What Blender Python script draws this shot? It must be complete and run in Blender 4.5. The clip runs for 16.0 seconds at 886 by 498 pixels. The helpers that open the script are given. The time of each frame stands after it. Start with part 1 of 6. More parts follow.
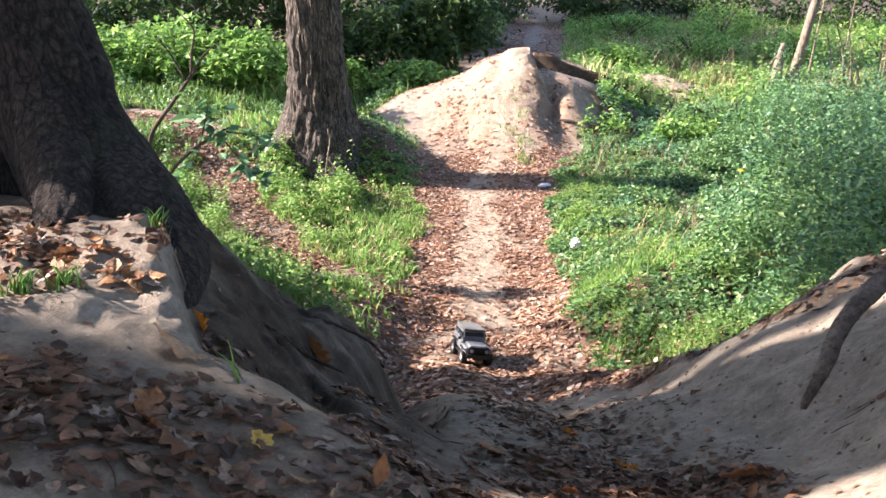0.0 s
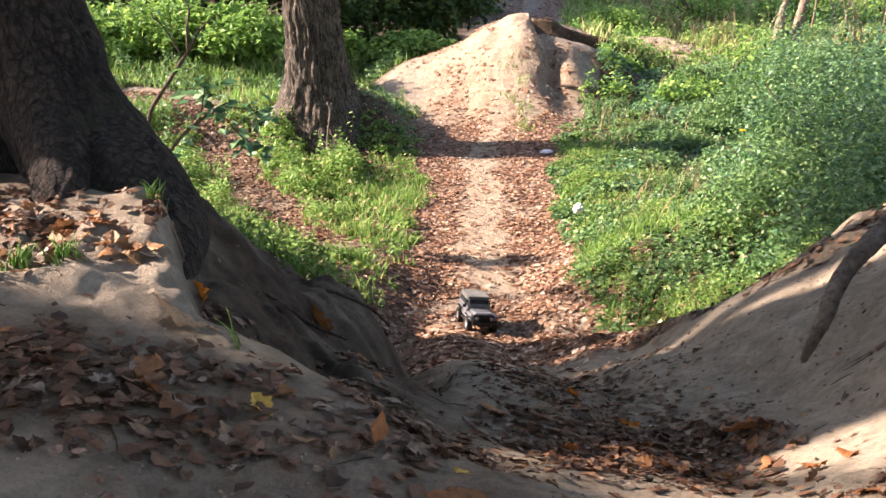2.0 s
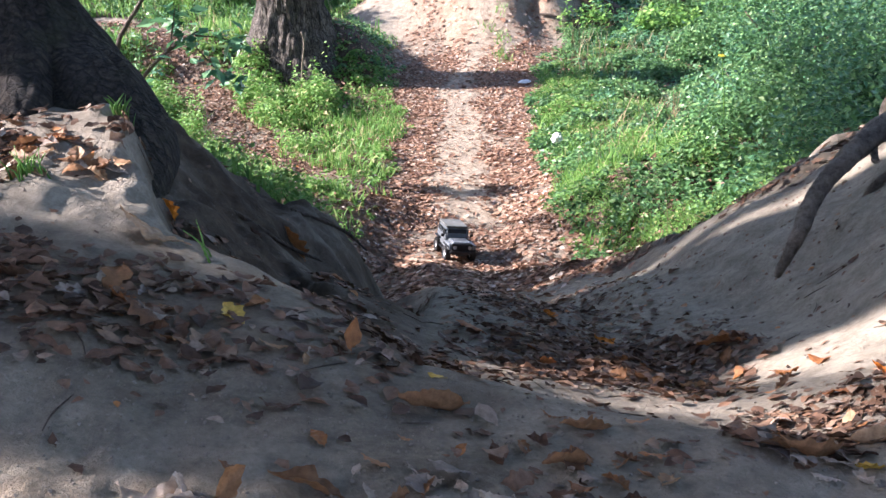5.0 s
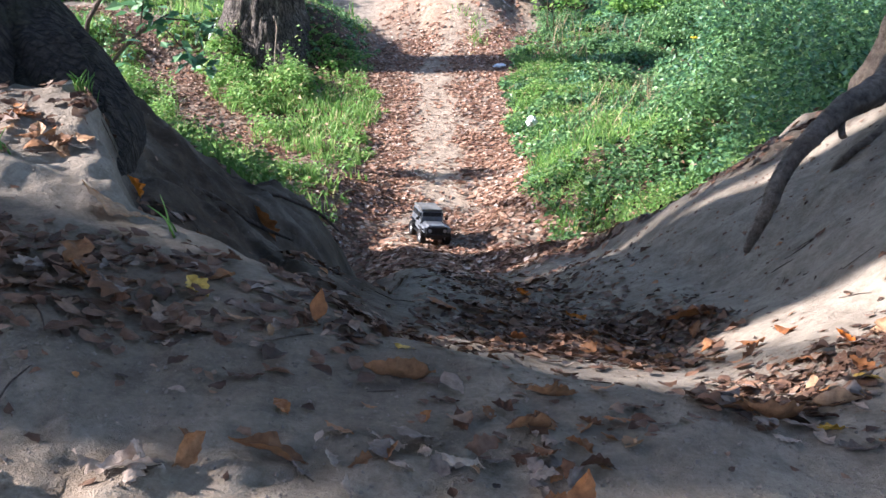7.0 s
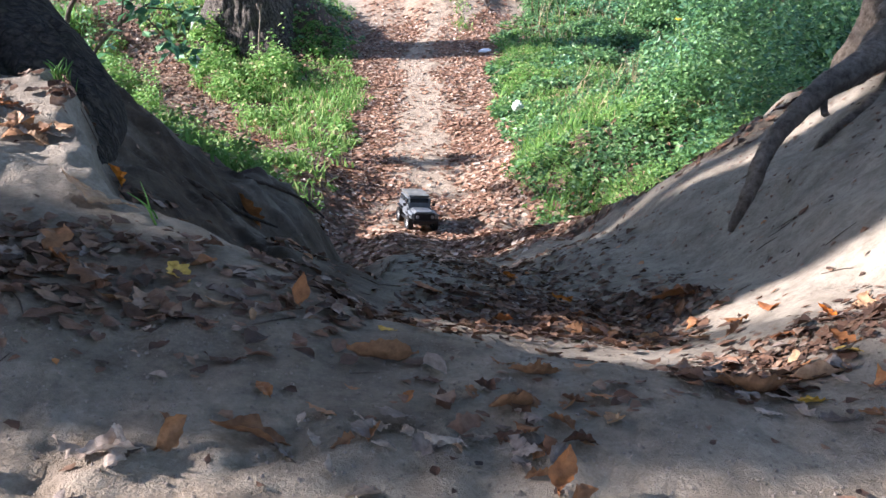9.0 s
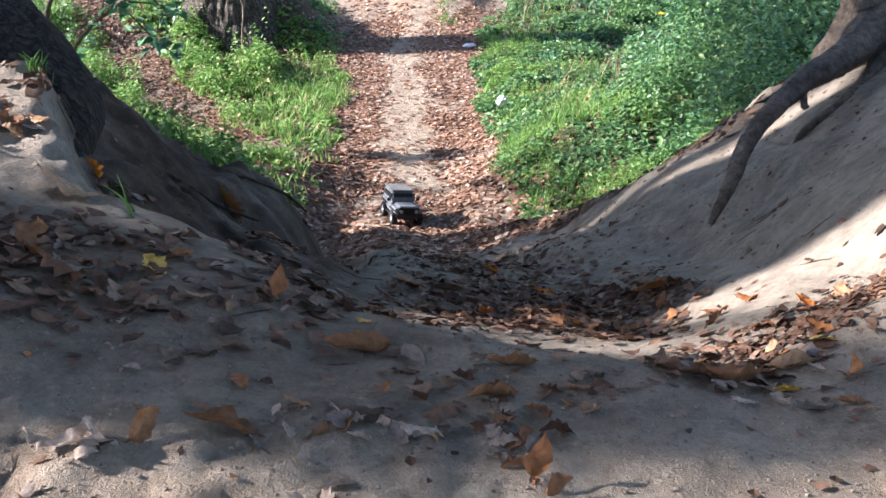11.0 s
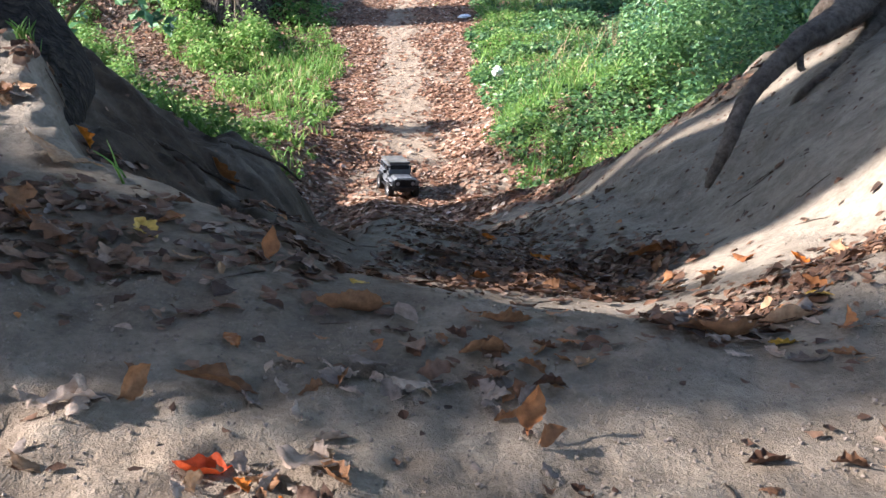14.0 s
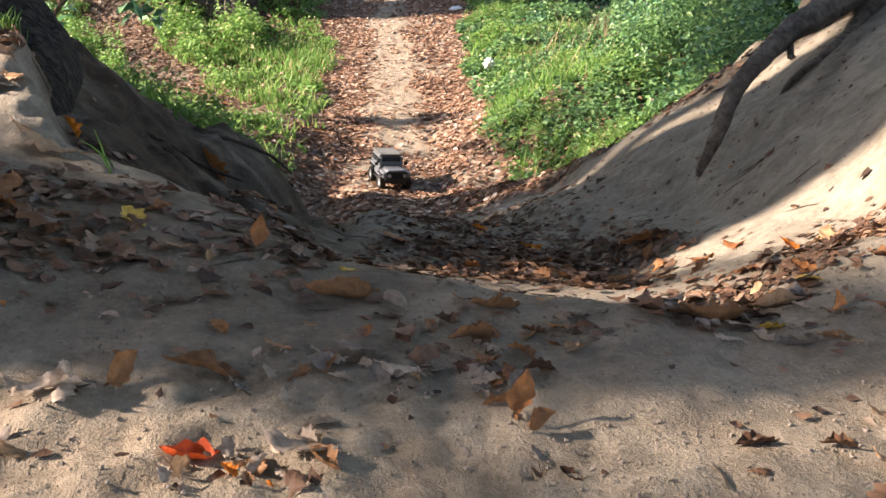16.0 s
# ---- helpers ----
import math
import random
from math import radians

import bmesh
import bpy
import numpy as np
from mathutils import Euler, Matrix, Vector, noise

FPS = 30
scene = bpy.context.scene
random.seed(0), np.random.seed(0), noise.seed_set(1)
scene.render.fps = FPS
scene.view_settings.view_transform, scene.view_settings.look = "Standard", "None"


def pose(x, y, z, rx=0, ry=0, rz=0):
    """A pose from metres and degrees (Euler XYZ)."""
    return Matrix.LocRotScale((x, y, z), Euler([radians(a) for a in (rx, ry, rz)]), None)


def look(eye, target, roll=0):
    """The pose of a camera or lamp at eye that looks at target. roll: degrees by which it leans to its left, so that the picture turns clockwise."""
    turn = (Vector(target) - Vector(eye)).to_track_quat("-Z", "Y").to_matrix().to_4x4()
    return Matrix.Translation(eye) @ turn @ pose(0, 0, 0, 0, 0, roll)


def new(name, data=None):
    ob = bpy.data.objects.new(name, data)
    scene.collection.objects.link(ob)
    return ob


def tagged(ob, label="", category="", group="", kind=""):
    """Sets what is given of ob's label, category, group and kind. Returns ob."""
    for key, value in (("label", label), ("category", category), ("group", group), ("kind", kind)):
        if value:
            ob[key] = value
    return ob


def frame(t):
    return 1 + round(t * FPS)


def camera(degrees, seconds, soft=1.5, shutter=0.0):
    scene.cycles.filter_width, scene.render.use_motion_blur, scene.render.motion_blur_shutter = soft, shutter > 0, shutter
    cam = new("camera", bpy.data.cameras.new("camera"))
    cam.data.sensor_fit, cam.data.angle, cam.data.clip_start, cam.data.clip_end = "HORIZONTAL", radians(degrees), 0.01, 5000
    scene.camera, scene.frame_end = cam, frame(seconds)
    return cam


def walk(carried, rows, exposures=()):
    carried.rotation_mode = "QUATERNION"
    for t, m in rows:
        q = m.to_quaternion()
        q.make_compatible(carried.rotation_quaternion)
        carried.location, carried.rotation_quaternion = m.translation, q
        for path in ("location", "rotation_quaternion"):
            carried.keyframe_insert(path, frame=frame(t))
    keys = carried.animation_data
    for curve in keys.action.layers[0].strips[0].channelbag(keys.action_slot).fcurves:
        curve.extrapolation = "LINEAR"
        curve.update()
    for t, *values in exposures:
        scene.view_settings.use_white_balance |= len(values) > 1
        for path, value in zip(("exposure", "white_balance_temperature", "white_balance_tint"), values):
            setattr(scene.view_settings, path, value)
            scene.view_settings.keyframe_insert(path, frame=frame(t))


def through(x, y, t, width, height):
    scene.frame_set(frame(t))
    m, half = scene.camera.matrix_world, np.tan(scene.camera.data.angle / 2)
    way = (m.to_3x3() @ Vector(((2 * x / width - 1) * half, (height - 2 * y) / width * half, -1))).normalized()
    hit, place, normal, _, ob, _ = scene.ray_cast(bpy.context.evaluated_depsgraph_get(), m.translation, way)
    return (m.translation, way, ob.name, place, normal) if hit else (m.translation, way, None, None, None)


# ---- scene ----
cam = camera(55.4, 16.0)
PATH = [
    (0.0, (0.000, 0.000, 3.270), (0.000, 3.734, 1.837), 0.00),
    (0.5, (0.009, -0.007, 3.260), (0.036, 3.704, 1.766), -0.15),
    (1.0, (0.014, -0.009, 3.258), (0.020, 3.689, 1.732), -1.06),
    (1.5, (0.018, -0.011, 3.259), (0.003, 3.678, 1.712), -1.82),
    (2.0, (0.020, -0.013, 3.256), (-0.008, 3.671, 1.696), -1.86),
    (2.5, (0.016, -0.012, 3.254), (-0.029, 3.658, 1.664), -1.96),
    (3.0, (0.017, -0.010, 3.242), (-0.021, 3.633, 1.590), -2.02),
    (3.5, (0.019, -0.013, 3.231), (0.008, 3.602, 1.519), -1.85),
    (4.0, (0.023, -0.013, 3.221), (0.049, 3.579, 1.460), -1.63),
    (6.5, (0.037, -0.019, 3.191), (0.138, 3.504, 1.298), -2.21),
    (7.0, (0.044, -0.021, 3.183), (0.207, 3.497, 1.286), -1.55),
    (7.5, (0.051, -0.023, 3.176), (0.257, 3.479, 1.253), -1.30),
    (8.0, (0.051, -0.025, 3.176), (0.245, 3.472, 1.243), -1.92),
    (10.5, (0.063, -0.023, 3.170), (0.286, 3.447, 1.192), -2.41),
    (11.0, (0.065, -0.025, 3.167), (0.340, 3.444, 1.195), -1.85),
    (11.5, (0.068, -0.024, 3.160), (0.376, 3.437, 1.179), -1.64),
    (12.0, (0.066, -0.025, 3.157), (0.355, 3.423, 1.150), -1.83),
    (12.5, (0.069, -0.025, 3.158), (0.354, 3.413, 1.134), -2.06),
    (13.0, (0.065, -0.027, 3.154), (0.332, 3.404, 1.116), -2.49),
    (13.5, (0.066, -0.028, 3.147), (0.324, 3.395, 1.095), -2.65),
    (14.0, (0.071, -0.030, 3.145), (0.345, 3.378, 1.069), -2.52),
    (14.5, (0.071, -0.030, 3.142), (0.355, 3.370, 1.054), -2.50),
    (15.0, (0.074, -0.030, 3.142), (0.369, 3.381, 1.074), -2.62),
    (15.5, (0.073, -0.031, 3.139), (0.368, 3.373, 1.059), -2.84),
    (16.0, (0.075, -0.032, 3.135), (0.380, 3.356, 1.031), -2.56),
]
EXPOSURES = [(0.0, 2.43, 6450, 25), (1.0, 2.37, 7350, 28), (2.5, 2.30, 7200, 26), (3.5, 2.40, 6000, 23), (6.5, 2.24, 5750, 21), (8.0, 2.22, 5700, 20), (11.5, 2.18, 5850, 20), (12.0, 2.15, 6800, 22), (13.0, 2.17, 6150, 20), (14.0, 2.21, 5950, 19), (15.0, 2.21, 6550, 20), (16.0, 2.20, 7000, 20)]
walk(cam, [(t, look(eye, target, roll)) for t, eye, target, roll in PATH],
     exposures=EXPOSURES)

# ---------------------------------------------------------------- sky and sun
world = bpy.data.worlds.new("sky")
scene.world = world
world.use_nodes = True
SUN_WAY = Vector((1.0, -0.20, -0.56)).normalized()
sky = world.node_tree.nodes.new("ShaderNodeTexSky")
sky.sky_type, sky.sun_disc = "NISHITA", False
sky.sun_elevation, sky.sun_rotation = math.asin(-SUN_WAY.z), radians(-79)
back = world.node_tree.nodes["Background"]
back.inputs["Strength"].default_value = 0.112
world.node_tree.links.new(sky.outputs[0], back.inputs["Color"])
sun = new("sun", bpy.data.lights.new("sun", "SUN"))
sun.data.energy, sun.data.angle, sun.data.color = 4.2, radians(1.4), (1.0, 0.93, 0.82)
sun.matrix_world = look((-20, 2, 12), Vector((-20, 2, 12)) + SUN_WAY)

# ---------------------------------------------------------------- small tools
rng = np.random.default_rng(7)


def knots(v, xs, ys):
    """Smooth monotone curve through a few knots."""
    xs, ys = np.asarray(xs, float), np.asarray(ys, float)
    h, d = np.diff(xs), np.diff(ys) / np.diff(xs)
    both = d[:-1] + d[1:]
    m = np.r_[d[0], np.where(d[:-1] * d[1:] > 0, 2 * d[:-1] * d[1:] / np.where(both == 0, 1, both), 0), d[-1]]
    v = np.clip(v, xs[0], xs[-1])
    k = np.clip(np.searchsorted(xs, v) - 1, 0, len(h) - 1)
    t = (v - xs[k]) / h[k]
    return ((1 + 2 * t) * (1 - t) ** 2 * ys[k] + t * (1 - t) ** 2 * h[k] * m[k]
            + t * t * (3 - 2 * t) * ys[k + 1] + t * t * (t - 1) * h[k] * m[k + 1])


def step(v, a, b):
    t = np.clip((np.asarray(v, float) - a) / (b - a), 0, 1)
    return t * t * (3 - 2 * t)


def hashed(i, j, k):
    """A random number from 0 to 1 for each whole-numbered place."""
    n = (i * 374761393 + j * 668265263 + k * 1274126177) & 0x7FFFFFFF
    n = ((n ^ (n >> 13)) * 1103515245) & 0x7FFFFFFF
    n = ((n ^ (n >> 15)) * 12820163) & 0x7FFFFFFF
    return ((n ^ (n >> 14)) & 0xFFFF) / 65535.0


def soft_noise(x, y, z=0.0, size=1.0, salt=0):
    """Smooth noise from -1 to 1, over arrays."""
    x, y, z = np.broadcast_arrays(np.asarray(x, float) / size, np.asarray(y, float) / size, np.asarray(z, float) / size)
    i, j, k = (np.floor(a).astype(np.int64) for a in (x, y, z))
    u, v, w = x - i, y - j, z - k
    u, v, w = (a * a * (3 - 2 * a) for a in (u, v, w))
    total = 0
    for a in (0, 1):
        for b in (0, 1):
            for c in (0, 1):
                weight = (u if a else 1 - u) * (v if b else 1 - v) * (w if c else 1 - w)
                total = total + weight * hashed(i + a + salt * 57, j + b + salt * 131, k + c)
    return total * 2 - 1


def rough(x, y, z=0.0, size=1.0, octaves=3, salt=0):
    return sum(soft_noise(x, y, z, size / 2 ** n, salt + n) / 2 ** n for n in range(octaves))


def mesh_of(name, verts, faces, smooth=True):
    """A mesh from an array of points and an array of faces that all have the same number of corners."""
    verts, faces = np.asarray(verts, np.float32), np.asarray(faces, np.int32)
    me = bpy.data.meshes.new(name)
    me.vertices.add(len(verts))
    me.vertices.foreach_set("co", verts.ravel())
    me.loops.add(faces.size)
    me.loops.foreach_set("vertex_index", faces.ravel())
    me.polygons.add(len(faces))
    me.polygons.foreach_set("loop_start", np.arange(0, faces.size, faces.shape[1], dtype=np.int32))
    me.polygons.foreach_set("loop_total", np.full(len(faces), faces.shape[1], np.int32))
    me.polygons.foreach_set("use_smooth", np.full(len(faces), smooth))
    me.update(calc_edges=True)
    return me


def thing(name, label, category, group="", at=(0, 0, 0), kind=""):
    ob = tagged(new(name), label, category, group, kind)
    ob.location = at
    ob.empty_display_size = 0.1
    return ob


def part(name, mesh, material, parent=None, label=""):
    """One mesh object under a thing or under a part; takes a mesh or a bmesh, in the thing's own coordinates."""
    if isinstance(mesh, bmesh.types.BMesh):
        me = bpy.data.meshes.new(name)
        mesh.to_mesh(me)
        mesh.free()
        mesh = me
    ob = new(name, mesh)
    if material and not mesh.materials:
        mesh.materials.append(material)
    ob.parent = parent
    return tagged(ob, label)


def grid_faces(rows, cols, closed=False):
    """Quads of a grid with that many rows and columns of points; closed joins the last column to the first."""
    r, c = np.meshgrid(np.arange(rows - 1), np.arange(cols if closed else cols - 1), indexing="ij")
    a, b = r * cols + c, r * cols + (c + 1) % cols
    return np.stack([a, b, b + cols, a + cols], -1).reshape(-1, 4)


def tube(points, radii, sides=8, wobble=0.0, salt=0, per=4, ridge=0.0):
    """A round, tapered and slightly uneven limb along a smooth line through the points, closed by a point at its ends."""
    points, radii = np.asarray(points, float), np.asarray(radii, float)
    t = np.linspace(0, len(points) - 1, (len(points) - 1) * per + 1)
    at = np.arange(len(points))
    # Catmull-Rom through the points
    ext = np.vstack([2 * points[0] - points[1], points, 2 * points[-1] - points[-2]])
    k = np.clip(t.astype(int), 0, len(points) - 2)
    f = (t - k)[:, None]
    p0, p1, p2, p3 = ext[k], ext[k + 1], ext[k + 2], ext[k + 3]
    line = 0.5 * (2 * p1 + (p2 - p0) * f + (2 * p0 - 5 * p1 + 4 * p2 - p3) * f ** 2 + (3 * p1 - p0 - 3 * p2 + p3) * f ** 3)
    rad = np.interp(t, at, radii)
    way = np.gradient(line, axis=0)
    way /= np.linalg.norm(way, axis=1)[:, None] + 1e-9
    side = np.cross(way, (0.31, 0.22, 0.93))
    side /= np.linalg.norm(side, axis=1)[:, None] + 1e-9
    up = np.cross(side, way)
    ang = np.linspace(0, 2 * math.pi, sides, endpoint=False)
    ring = side[:, None] * np.cos(ang)[None, :, None] + up[:, None] * np.sin(ang)[None, :, None]
    r = np.repeat(rad[:, None], sides, 1)
    if wobble:
        p = line[:, None] + ring * r[..., None]
        size = max(rad.max() * 1.3, 0.01)
        r = r * (1 + wobble * rough(p[..., 0], p[..., 1], p[..., 2], size, 3, salt))
    if ridge:
        r = r * (1 + ridge * np.abs(soft_noise(np.cos(ang)[None] * 3.1 + 0 * r, np.sin(ang)[None] * 3.1, t[:, None] * 0.5, 0.6, salt + 3)))
    verts = (line[:, None] + ring * r[..., None]).reshape(-1, 3)
    faces = grid_faces(len(line), sides, True)
    n = len(verts)
    verts = np.vstack([verts, line[0], line[-1]])
    s = np.arange(sides)
    e = (s + 1) % sides
    low = np.stack([e, s, np.full(sides, n), np.full(sides, n)], 1)
    top = np.stack([n - sides + s, n - sides + e, np.full(sides, n + 1), np.full(sides, n + 1)], 1)
    return verts, faces, np.vstack([low, top])[:, :3]


def tube_mesh(name, *runs, **how):
    """One mesh of one or several tubes; each run is (points, radii)."""
    verts, faces, n = [], [], 0
    for i, (points, radii) in enumerate(runs):
        v, q, c = tube(points, radii, salt=how.get("salt", 0) + i, **{k: a for k, a in how.items() if k != "salt"})
        verts.append(v)
        faces += (q + n).tolist() + (c + n).tolist()
        n += len(v)
    me = bpy.data.meshes.new(name)
    me.from_pydata(np.vstack(verts).tolist(), [], faces)
    me.polygons.foreach_set("use_smooth", [True] * len(me.polygons))
    return me


def turns(n, yaw, tilt, roll):
    """Rotation matrices: roll about the leaf's length, then tilt up, then turn."""
    cy, sy, ct, st, cr, sr = np.cos(yaw), np.sin(yaw), np.cos(tilt), np.sin(tilt), np.cos(roll), np.sin(roll)
    o, i = np.zeros(n), np.ones(n)
    a = np.stack([np.stack([cy, -sy, o], -1), np.stack([sy, cy, o], -1), np.stack([o, o, i], -1)], -2)
    b = np.stack([np.stack([i, o, o], -1), np.stack([o, ct, -st], -1), np.stack([o, st, ct], -1)], -2)
    c = np.stack([np.stack([cr, o, sr], -1), np.stack([o, i, o], -1), np.stack([-sr, o, cr], -1)], -2)
    return a @ b @ c


def strewn(templates, places, rot, sizes, pick):
    """Points and faces of many copies of a few small shapes, joined."""
    verts, faces, n = [], [], 0
    for k, (tv, tf) in enumerate(templates):
        mine = np.where(pick == k)[0]
        if not len(mine):
            continue
        p = np.einsum("nij,kj->nki", rot[mine], tv) * sizes[mine, None, None] + places[mine, None]
        verts.append(p.reshape(-1, 3))
        faces.append((tf[None] + n + np.arange(len(mine))[:, None, None] * len(tv)).reshape(-1, tf.shape[1]))
        n += p.shape[0] * p.shape[1]
    return np.vstack(verts), np.vstack(faces)


# ---------------------------------------------------------------- materials
def material(name, rough_=0.9):
    m = bpy.data.materials.new(name)
    m.use_nodes = True
    b = m.node_tree.nodes["Principled BSDF"]
    b.inputs["Roughness"].default_value = rough_
    b.inputs["Specular IOR Level"].default_value = 0.3
    return m, m.node_tree.nodes, m.node_tree.links, b


def ramp(nodes, stops):
    r = nodes.new("ShaderNodeValToRGB")
    while len(r.color_ramp.elements) < len(stops):
        r.color_ramp.elements.new(0.5)
    for e, (at, c) in zip(r.color_ramp.elements, stops):
        e.position, e.color = at, (*c, 1)
    return r


def noise_node(nodes, links, scale, detail=4.0, rough_=0.55, vector=None):
    n = nodes.new("ShaderNodeTexNoise")
    n.inputs["Scale"].default_value, n.inputs["Detail"].default_value, n.inputs["Roughness"].default_value = scale, detail, rough_
    if vector:
        links.new(vector, n.inputs["Vector"])
    return n


def mixed(nodes, links, a, b, fac, kind="MIX"):
    m = nodes.new("ShaderNodeMix")
    m.data_type, m.blend_type = "RGBA", kind
    for sock, val in ((m.inputs[6], a), (m.inputs[7], b), (m.inputs[0], fac)):
        if hasattr(val, "is_output"):
            links.new(val, sock)
        elif isinstance(val, tuple):
            sock.default_value = (*val, 1)
        else:
            sock.default_value = val
    return m.outputs[2]


def bumped(nodes, links, bsdf, height, strength, distance):
    b = nodes.new("ShaderNodeBump")
    b.inputs["Strength"].default_value, b.inputs["Distance"].default_value = strength, distance
    links.new(height, b.inputs["Height"])
    links.new(b.outputs[0], bsdf.inputs["Normal"])


def soil_material():
    """Sandy loam: pale where trodden or painted sunlit, grey-brown on the banks, dark and humous under plants and where
    shade is painted.
    """
    m, nodes, links, bsdf = material("sandy_soil", 0.95)
    geo = nodes.new("ShaderNodeNewGeometry").outputs["Position"]
    cover = nodes.new("ShaderNodeVertexColor")
    cover.layer_name = "cover"
    sep = nodes.new("ShaderNodeSeparateColor")
    links.new(cover.outputs[0], sep.inputs[0])
    big = noise_node(nodes, links, 2.3, 5, 0.6, geo)
    mid = noise_node(nodes, links, 14, 6, 0.65, geo)
    fine = noise_node(nodes, links, 120, 5, 0.7, geo)
    bank = ramp(nodes, [(0.25, (0.172, 0.143, 0.110)), (0.5, (0.268, 0.230, 0.180)), (0.75, (0.350, 0.306, 0.243))])
    links.new(mid.outputs[0], bank.inputs[0])
    warm = mixed(nodes, links, bank.outputs[0], (0.275, 0.230, 0.168), big.outputs[0], "MIX")
    pale = ramp(nodes, [(0.3, (0.245, 0.187, 0.130)), (0.7, (0.380, 0.312, 0.228))])
    links.new(mid.outputs[0], pale.inputs[0])
    c = mixed(nodes, links, warm, pale.outputs[0], sep.outputs[0])
    # humus under plants; the same dark tone paints shade on bank and mound
    humus_shade = ramp(nodes, [(0.3, (0.034, 0.022, 0.012)), (0.7, (0.095, 0.064, 0.039))])
    links.new(mid.outputs[0], humus_shade.inputs[0])
    c = mixed(nodes, links, c, humus_shade.outputs[0], sep.outputs[1])
    mould = ramp(nodes, [(0.3, (0.15, 0.094, 0.060)), (0.7, (0.30, 0.205, 0.135))])
    links.new(fine.outputs[0], mould.inputs[0])
    c = mixed(nodes, links, c, mould.outputs[0], sep.outputs[2])
    speck = ramp(nodes, [(0.38, (0.72, 0.70, 0.68)), (0.55, (1.0, 1.0, 1.0)), (0.70, (1.22, 1.22, 1.22))])
    links.new(fine.outputs[0], speck.inputs[0])
    c = mixed(nodes, links, c, speck.outputs[0], 0.45, "MULTIPLY")
    blot = ramp(nodes, [(0.34, (0.58, 0.56, 0.54)), (0.56, (1.06, 1.06, 1.06))])
    links.new(noise_node(nodes, links, 34, 7, 0.7, geo).outputs[0], blot.inputs[0])
    c = mixed(nodes, links, c, blot.outputs[0], 0.6, "MULTIPLY")
    stain = ramp(nodes, [(0.38, (0.70, 0.68, 0.67)), (0.60, (1.08, 1.08, 1.08))])
    links.new(noise_node(nodes, links, 8, 4, 0.6, geo).outputs[0], stain.inputs[0])
    c = mixed(nodes, links, c, stain.outputs[0], 0.7, "MULTIPLY")
    links.new(c, bsdf.inputs["Base Color"])
    add = nodes.new("ShaderNodeMath")
    add.operation = "MULTIPLY_ADD"
    links.new(fine.outputs[0], add.inputs[0])
    add.inputs[1].default_value = 0.42
    links.new(mid.outputs[0], add.inputs[2])
    grit = noise_node(nodes, links, 420, 3, 0.6, geo)
    more = nodes.new("ShaderNodeMath")
    more.operation = "MULTIPLY_ADD"
    links.new(grit.outputs[0], more.inputs[0])
    more.inputs[1].default_value = 0.16
    links.new(add.outputs[0], more.inputs[2])
    bumped(nodes, links, bsdf, more.outputs[0], 0.75, 0.016)
    return m


def leaf_material(name, stops, through=0.35, rough_=0.5, island=True, veins=False, gloss=0.2):
    """A leaf of one of several colours, a different one for each, that lets some light through."""
    m, nodes, links, bsdf = material(name, rough_)
    if island:
        rnd = nodes.new("ShaderNodeNewGeometry").outputs["Random Per Island"]
    else:
        rnd = nodes.new("ShaderNodeObjectInfo").outputs["Random"]
    col = ramp(nodes, stops)
    col.color_ramp.interpolation = "LINEAR"
    links.new(rnd, col.inputs[0])
    n = noise_node(nodes, links, 75 if veins else 9, 6, 0.7, nodes.new("ShaderNodeNewGeometry").outputs["Position"])
    tone = ramp(nodes, [(0.34, (0.50, 0.47, 0.44)), (0.66, (1.2, 1.2, 1.2))] if veins else [(0.3, (0.62, 0.6, 0.58)), (0.7, (1.15, 1.15, 1.15))])
    links.new(n.outputs[0], tone.inputs[0])
    c = mixed(nodes, links, col.outputs[0], tone.outputs[0], 0.8, "MULTIPLY")
    links.new(c, bsdf.inputs["Base Color"])
    bsdf.inputs["Specular IOR Level"].default_value = gloss
    if veins:
        bumped(nodes, links, bsdf, n.outputs[0], 0.5, 0.004)
    if through:
        tr = nodes.new("ShaderNodeBsdfTranslucent")
        links.new(c, tr.inputs[0])
        mix = nodes.new("ShaderNodeMixShader")
        mix.inputs[0].default_value = through
        links.new(bsdf.outputs[0], mix.inputs[1])
        links.new(tr.outputs[0], mix.inputs[2])
        links.new(mix.outputs[0], nodes["Material Output"].inputs[0])
    return m


